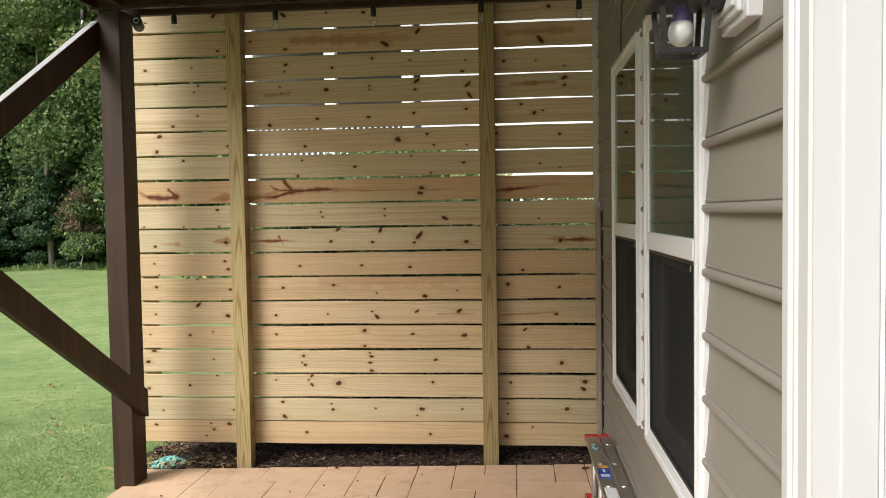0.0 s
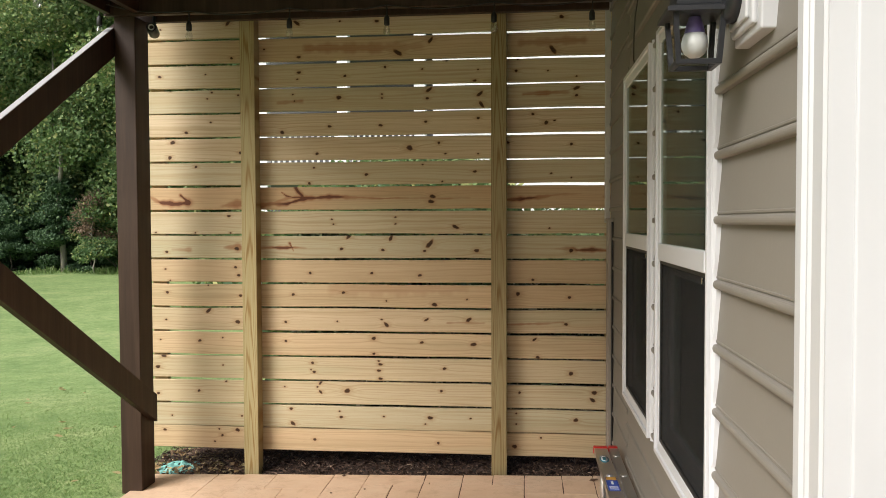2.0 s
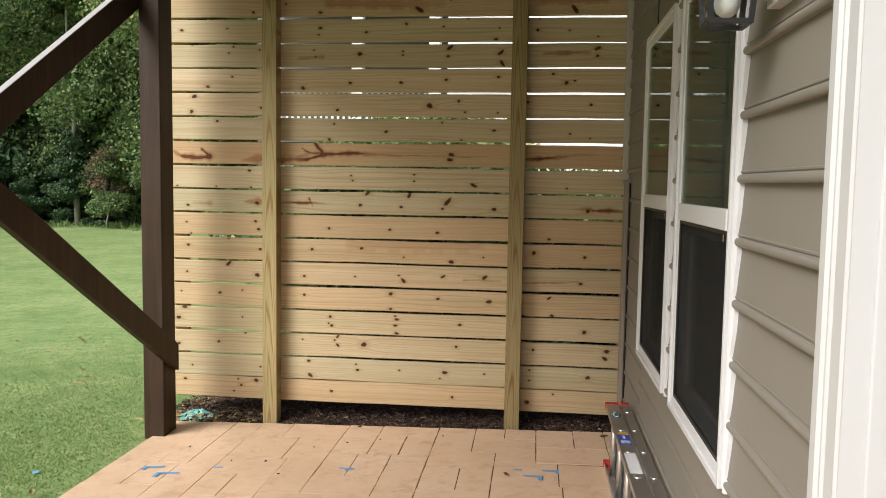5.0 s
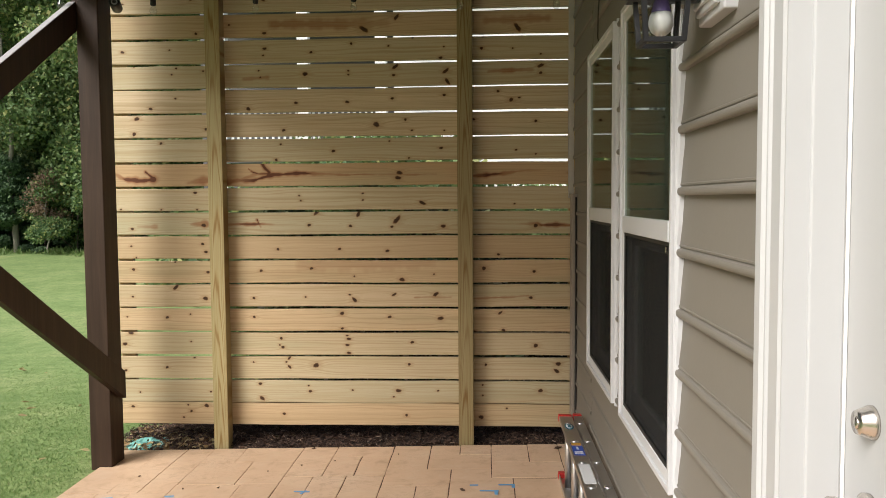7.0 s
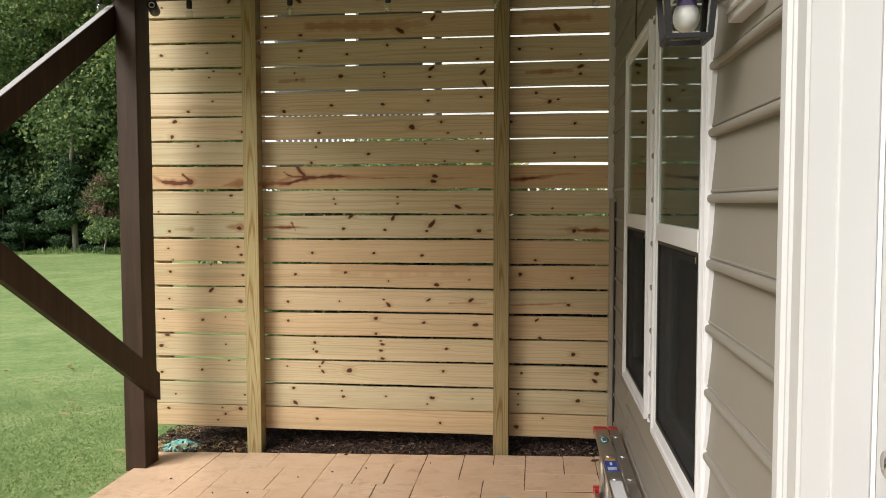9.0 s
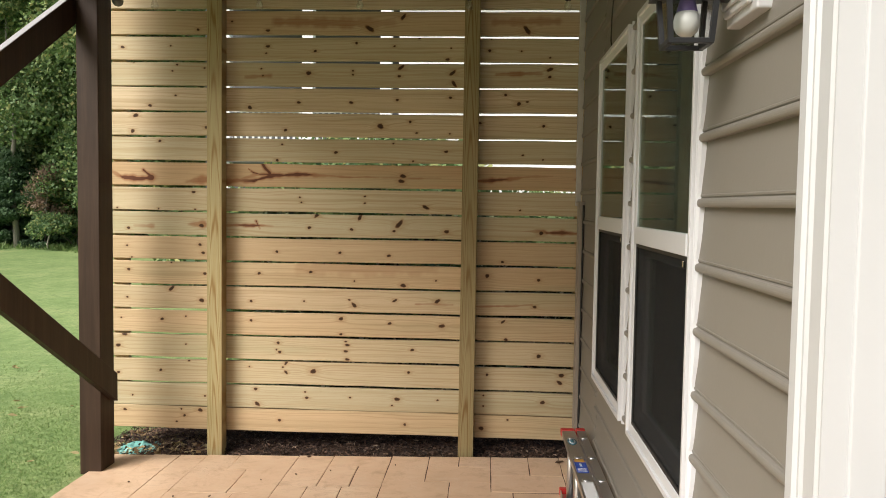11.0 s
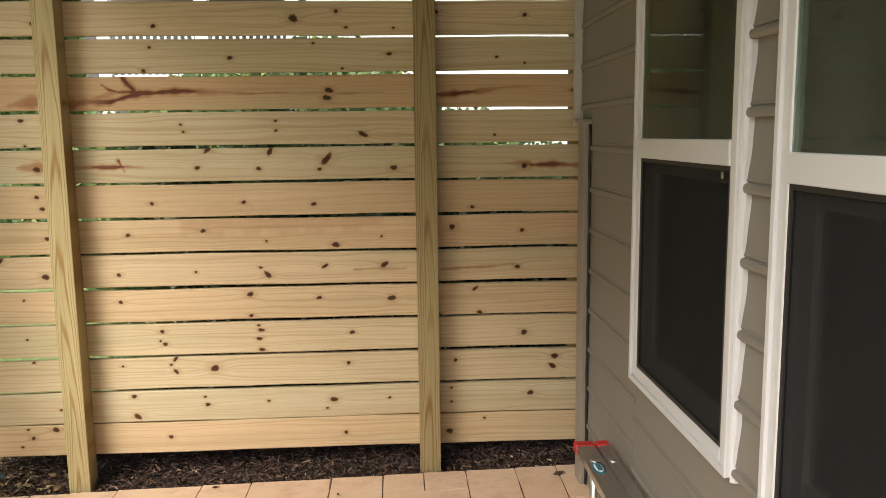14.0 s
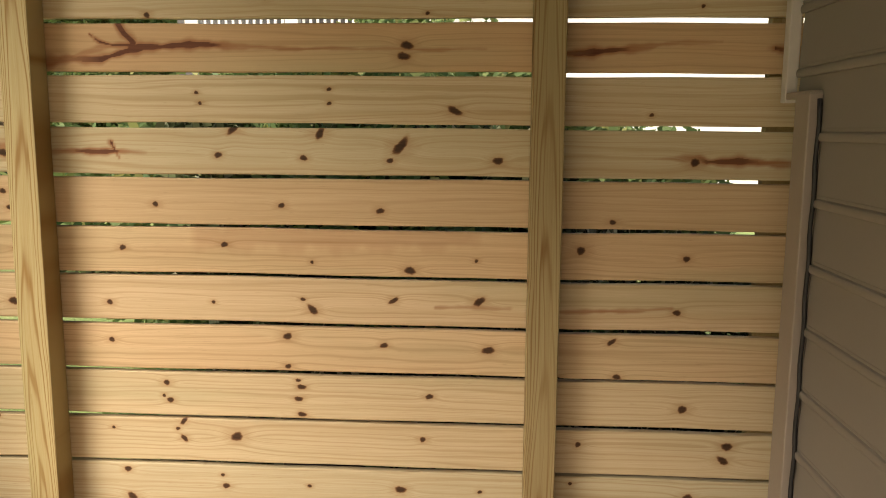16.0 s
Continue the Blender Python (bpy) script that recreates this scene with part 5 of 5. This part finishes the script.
for i, (x, y, s) in enumerate(((-0.225, 4.12, 0.028), (0.33, 4.80, 0.03), (-1.155, 4.86, 0.016), (-1.53, 4.20, 0.012), (-1.72, 4.19, 0.011), (-0.62, 4.72, 0.010), (-1.33, 4.45, 0.011), (-1.16, 4.55, 0.010), (-0.98, 4.62, 0.010), (-1.40, 4.02, 0.010), (-2.05, 4.40, 0.010))):
    litter("dead_leaf", "curled dark dead leaf on the patio", "leaf", x, y, floor_z(x) + 0.002, s, MULCH, i)
for i in range(34):
    rng = random.Random(500 + i)
    x, y = -2.5 - 2.8 * rng.random() ** 1.3, 3.0 + 4.8 * rng.random()
    litter("fallen_leaf", "dry yellow fallen leaf on the lawn", "leaf", x, y, ground_h(x, y) + 0.03, rng.uniform(0.018, 0.045), DRY, 700 + i)


def build_sheet():
    bm = bmesh.new()
    n, m = 20, 12
    g = []
    for i in range(n):
        row = []
        for j in range(m):
            u, v = i / (n - 1), j / (m - 1)
            x = -2.42 + 0.25 * u
            y = 4.95 + 0.20 * v + 0.05 * u
            z = -0.045 + 0.055 * math.sin(math.pi * v) * math.sin(math.pi * u) ** 0.5 + 0.035 * noise.noise((x * 14, y * 14, 3)) + 0.012 * noise.noise((x * 40, y * 40, 5))
            row.append(bm.verts.new((x, y, z)))
        g.append(row)
    for i in range(n - 1):
        for j in range(m - 1):
            if noise.noise((i * 0.5, j * 0.6, 9)) > -0.35:
                bm.faces.new((g[i][j], g[i + 1][j], g[i + 1][j + 1], g[i][j + 1]))
    tagged(part("crumpled_sheet", bm, TEAL), "crumpled teal plastic sheet half under leaves", "sheet")


build_sheet()


# ---------------------------------------------------------------- trees
def crown_mesh(name, clumps, leaves, size, material, flat=1.0, droop=0.0):
    """A crown of many single leaves gathered round clump centres: (x, y, z, radius)."""
    cl = np.array(clumps, float)
    wgt = cl[:, 3] ** 2
    idx = RNG.choice(len(cl), leaves, p=wgt / wgt.sum())
    d = unit(leaves)
    r = cl[idx, 3] * RNG.random(leaves) ** 0.45
    c = cl[idx, :3] + d * r[:, None] * (1, 1, flat)
    u = unit(leaves)
    w = np.cross(u, unit(leaves))
    w /= np.linalg.norm(w, axis=1, keepdims=True)
    s = size * (0.6 + 0.8 * RNG.random(leaves))
    return quads_mesh(name, c, u * s[:, None] * 0.5, w * s[:, None] * 0.32, material)


def build_tree(label, h, rad, low, leaf, bark, seed, leaves=9000, size=0.17, conic=False, spread=1.0):
    rng = random.Random(seed)
    tree = thing("tree", label, "tree", "woodland trees")
    lean = rng.uniform(-0.3, 0.3)
    pts = [(lean * (k / 6) ** 2 + 0.08 * math.sin(k * 1.7 + seed), 0.07 * math.sin(k * 2.1), h * 0.9 * k / 6 - 0.3) for k in range(7)]
    part("trunk", tube(pts, 0.013 * h, 8, 0.25), bark, tree)
    clumps = []
    limbs = 11 if not conic else 18
    for k in range(limbs):
        f = low + (0.96 - low) * k / (limbs - 1)
        z = h * f
        a = rng.uniform(0, 2 * math.pi)
        reach = rad * ((1 - f) * 1.25 + 0.10 if conic else math.sin(math.pi * min(1, 0.22 + 0.78 * (f - low) / (1 - low))) * rng.uniform(0.65, 1.1) + 0.15)
        tip = (reach * math.cos(a), reach * math.sin(a), z + (0.12 if not conic else -0.03) * reach)
        if k % 2 == 0:
            part("limb", tube([(lean * f * f, 0, z - 0.35 * reach if not conic else z), (tip[0] * 0.5, tip[1] * 0.5, z - 0.05), tip], 0.02 + 0.004 * h * (1 - f), 5, 0.3), bark, tree)
        for s in range(3 if not conic else 2):
            t = (s + 1) / 3
            clumps.append((tip[0] * t + rng.uniform(-0.3, 0.3) * rad * 0.3, tip[1] * t + rng.uniform(-0.3, 0.3) * rad * 0.3, tip[2] + rng.uniform(-0.35, 0.35) * rad * 0.3, rad * rng.uniform(0.22, 0.42) * spread))
    part("crown", crown_mesh("crown", clumps, leaves, size, leaf, 0.75 if not conic else 0.5), leaf, tree)
    return tree


KINDS = [
    build_tree("tall broadleaf tree with green and yellowing leaves", 15.0, 4.2, 0.16, LEAF, BARK, 1, 60000, 0.078),
    build_tree("tall broadleaf tree with yellow-green leaves", 16.5, 3.8, 0.22, LEAFY, PALEBARK, 2, 60000, 0.078),
    build_tree("dark green young pine at the wood's edge", 6.0, 2.2, 0.06, NEEDLE, BARK, 3, 20000, 0.12, True),
    build_tree("small russet tree with thinning leaves", 4.4, 1.0, 0.40, RUSSET, PALEBARK, 4, 2600, 0.085, False, 1.5),
    build_tree("low green shrub at the wood's edge", 3.6, 2.0, 0.05, LEAF, BARK, 5, 16000, 0.095),
    build_tree("slim pale-barked tree with a high thin crown", 8.5, 1.1, 0.52, LEAFY, PALEBARK, 8, 7000, 0.075),
    build_tree("dark evergreen shrub close behind the privacy screen", 1.75, 0.62, 0.03, DARKLEAF, BARK, 6, 9000, 0.05),
]


def plant(kind, x, y, rz, s=1.0, first=set()):
    m = pose(x, y, ground_h(x, y) - 0.05, 0, 0, rz) @ Matrix.Scale(s, 4)
    if kind not in first:
        first.add(kind)
        KINDS[kind].matrix_basis = m
        return KINDS[kind]
    ob = copy_thing(KINDS[kind], m)
    ob.matrix_basis = m
    return ob


PLAN = ((1, -19.3, 25.2), (0, -16.4, 25.6), (0, -13.0, 26.2), (0, -22.6, 26.5), (1, -10.6, 26.5), (2, -18.0, 23.6), (2, -20.3, 24.0), (2, -22.4, 24.4), (4, -9.0, 25.6), (2, -24.6, 25.0))
PLAN += ((4, -6.6, 26.8), (1, -17.8, 29.5), (0, -14.8, 29.5), (0, -21.0, 30.0), (1, -11.8, 30.5), (1, -25.5, 31.0))
for i, (k, x, y) in enumerate(PLAN):
    rr = random.Random(900 + i)
    plant(k, x, y, rr.uniform(0, 360), rr.uniform(0.88, 1.18))
# young growth along the wood's edge
for i, (k, x, y, s) in enumerate(((5, -14.25, 23.5, 0.92), (3, -13.05, 23.2, 0.55), (2, -14.35, 23.6, 0.50), (2, -15.9, 23.4, 0.36), (2, -15.2, 24.2, 0.52), (2, -16.9, 23.9, 0.55), (2, -13.7, 24.2, 0.36), (4, -12.5, 23.9, 0.62), (4, -11.4, 24.3, 0.7), (2, -18.6, 23.6, 0.6), (4, -9.4, 24.2, 0.7))):
    plant(k, x, y, 77 * i, s)


def far_woods():
    # the inner wall of foliage between the trunks
    n = 170000
    x = -26 + 19 * RNG.random(n)
    z = 1.2 + 14 * RNG.random(n) ** 0.95
    y = 24.6 + 0.65 * np.sin(x * 1.9 + z * 0.9) * np.sin(z * 1.5 - x * 0.7) + 0.5 * np.sin(x * 4.1) * np.sin(z * 3.7) + 0.4 * RNG.normal(size=n)
    u = unit(n)
    w = np.cross(u, unit(n))
    w /= np.linalg.norm(w, axis=1, keepdims=True)
    s = (0.028 + 0.034 * RNG.random(n))[:, None]
    me = quads_mesh("far_woods", np.stack([x, y, z - 0.3], 1), u * s, w * s * 0.7, LEAF)
    tagged(part("far_woods", me, LEAF), "close green foliage between the trees", "woodland", kind="stuff")
    n = 60000
    x = -48 + 62 * RNG.random(n)
    y = 33 + 5 * RNG.random(n) + 0.02 * (x + 15) ** 2 * 0.2
    z = -0.3 + 15 * RNG.random(n) ** 0.9
    u = unit(n)
    w = np.cross(u, unit(n))
    me = quads_mesh("far_woods", np.stack([x, y, z], 1), u * 0.22, w * 0.18, LEAF)
    tagged(part("far_woods", me, LEAF), "dense green woodland behind the lawn", "woodland", kind="stuff")
    # added woodland out of view, its height set to block low sky light
    n = 60000
    y = -8 + 42 * RNG.random(n)
    x = -31 - 5 * RNG.random(n) + 2.0 * np.sin(y * 0.31)
    z = -0.3 + (15.5 + 1.5 * np.sin(y * 0.5) + 1.2 * np.sin(y * 1.3)) * RNG.random(n) ** 0.9
    u = unit(n)
    w = np.cross(u, unit(n))
    me = quads_mesh("far_woods", np.stack([x, y, z], 1), u * 0.32, w * 0.27, LEAF)
    tagged(part("far_woods", me, LEAF), "dense unseen woodland beside the lawn, blocking low sky", "woodland", kind="stuff")
    n = 14000
    x = -40 + 40 * RNG.random(n)
    y = 22.3 + 1.8 * RNG.random(n) + 0.5 * np.sin(x * 1.3) + 0.02 * np.abs(x + 15)
    z = np.array([ground_h(a, b) for a, b in zip(x, y)])
    hg = 0.03 + 0.12 * RNG.random(n) ** 2 * (1 + np.sin(x * 2.1) * np.sin(x * 0.7))
    ang = RNG.random(n) * math.pi
    v = np.stack([RNG.normal(size=n) * 0.06, RNG.normal(size=n) * 0.06, hg], 1) * 0.5
    me = quads_mesh("tall_grass", np.stack([x, y, z], 1) + v, np.stack([np.cos(ang), np.sin(ang), 0 * ang], 1) * 0.012, v, GRASS)
    tagged(part("tall_grass", me, GRASS), "dry tall grass along the wood's edge", "grass", kind="stuff")


far_woods()


# ---------------------------------------------------------------- neighbouring house beyond the screen
def build_neighbour():
    house = thing("neighbour_house", "white neighbouring house with a raised railed deck", "house")
    gz = -0.3
    part("wall", boxes((-2.0, 9.0, 17.0, 26.0, gz, 6.2)), NEIGHBOUR, house)
    # the shade behind the deck is in this wall's colour
    part("wall", boxes((-7.0, -2.0, 19.5, 26.0, gz, 6.2)), NEIGHDARK, house, "grey wall behind the deck, its shade painted in")
    bm = bmesh.new()
    a = [bm.verts.new(p) for p in ((-7.4, 16.4, 6.1), (9.4, 16.4, 6.1), (9.4, 21.5, 9.0), (-7.4, 21.5, 9.0), (-7.4, 26.6, 6.1), (9.4, 26.6, 6.1))]
    bm.faces.new((a[0], a[1], a[2], a[3]))
    bm.faces.new((a[3], a[2], a[5], a[4]))
    bmesh.ops.solidify(bm, geom=bm.faces[:], thickness=0.2)
    part("roof", bm, SHINGLE, house)
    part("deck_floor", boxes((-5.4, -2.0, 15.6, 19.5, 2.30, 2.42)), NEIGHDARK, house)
    for x in (-5.25, -3.62, -2.1):
        part("column", boxes((x - 0.11, x + 0.11, 15.62, 15.84, gz, 6.1), bevel=0.01), NEIGHBOUR, house)
    part("handrail", boxes((-5.14, -2.2, 15.66, 15.76, 3.28, 3.36)), NEIGHBOUR, house)
    part("bottom_rail", boxes((-5.14, -2.2, 15.67, 15.75, 2.53, 2.58)), NEIGHBOUR, house)
    me = to_mesh("baluster", boxes((-0.02, 0.02, -0.02, 0.02, 2.58, 3.28)), NEIGHBOUR)
    x = -5.05
    while x < -2.25:
        ob = part("baluster", me, NEIGHBOUR, house)
        ob.matrix_local = Matrix.Translation((x, 15.71, 0))
        x += 0.115


build_neighbour()
for i, (x, y, s) in enumerate(((-2.4, 12.6, 0.70), (-0.6, 12.8, 0.62), (0.9, 13.2, 0.50), (-3.4, 13.6, 0.6), (-1.3, 6.7, 0.50), (-0.45, 6.9, 0.50), (0.7, 7.2, 0.36), (-0.9, 8.4, 0.60), (-1.9, 7.6, 0.50))):
    plant(4, x, y, 70 * i, s)
for i, (x, s) in enumerate(((-1.62, 0.90), (-1.12, 0.96), (-0.62, 0.90), (-0.12, 0.86), (0.36, 0.70), (0.82, 0.58))):
    plant(6, x, 6.15 + 0.12 * (i % 2), 61 * i, s)
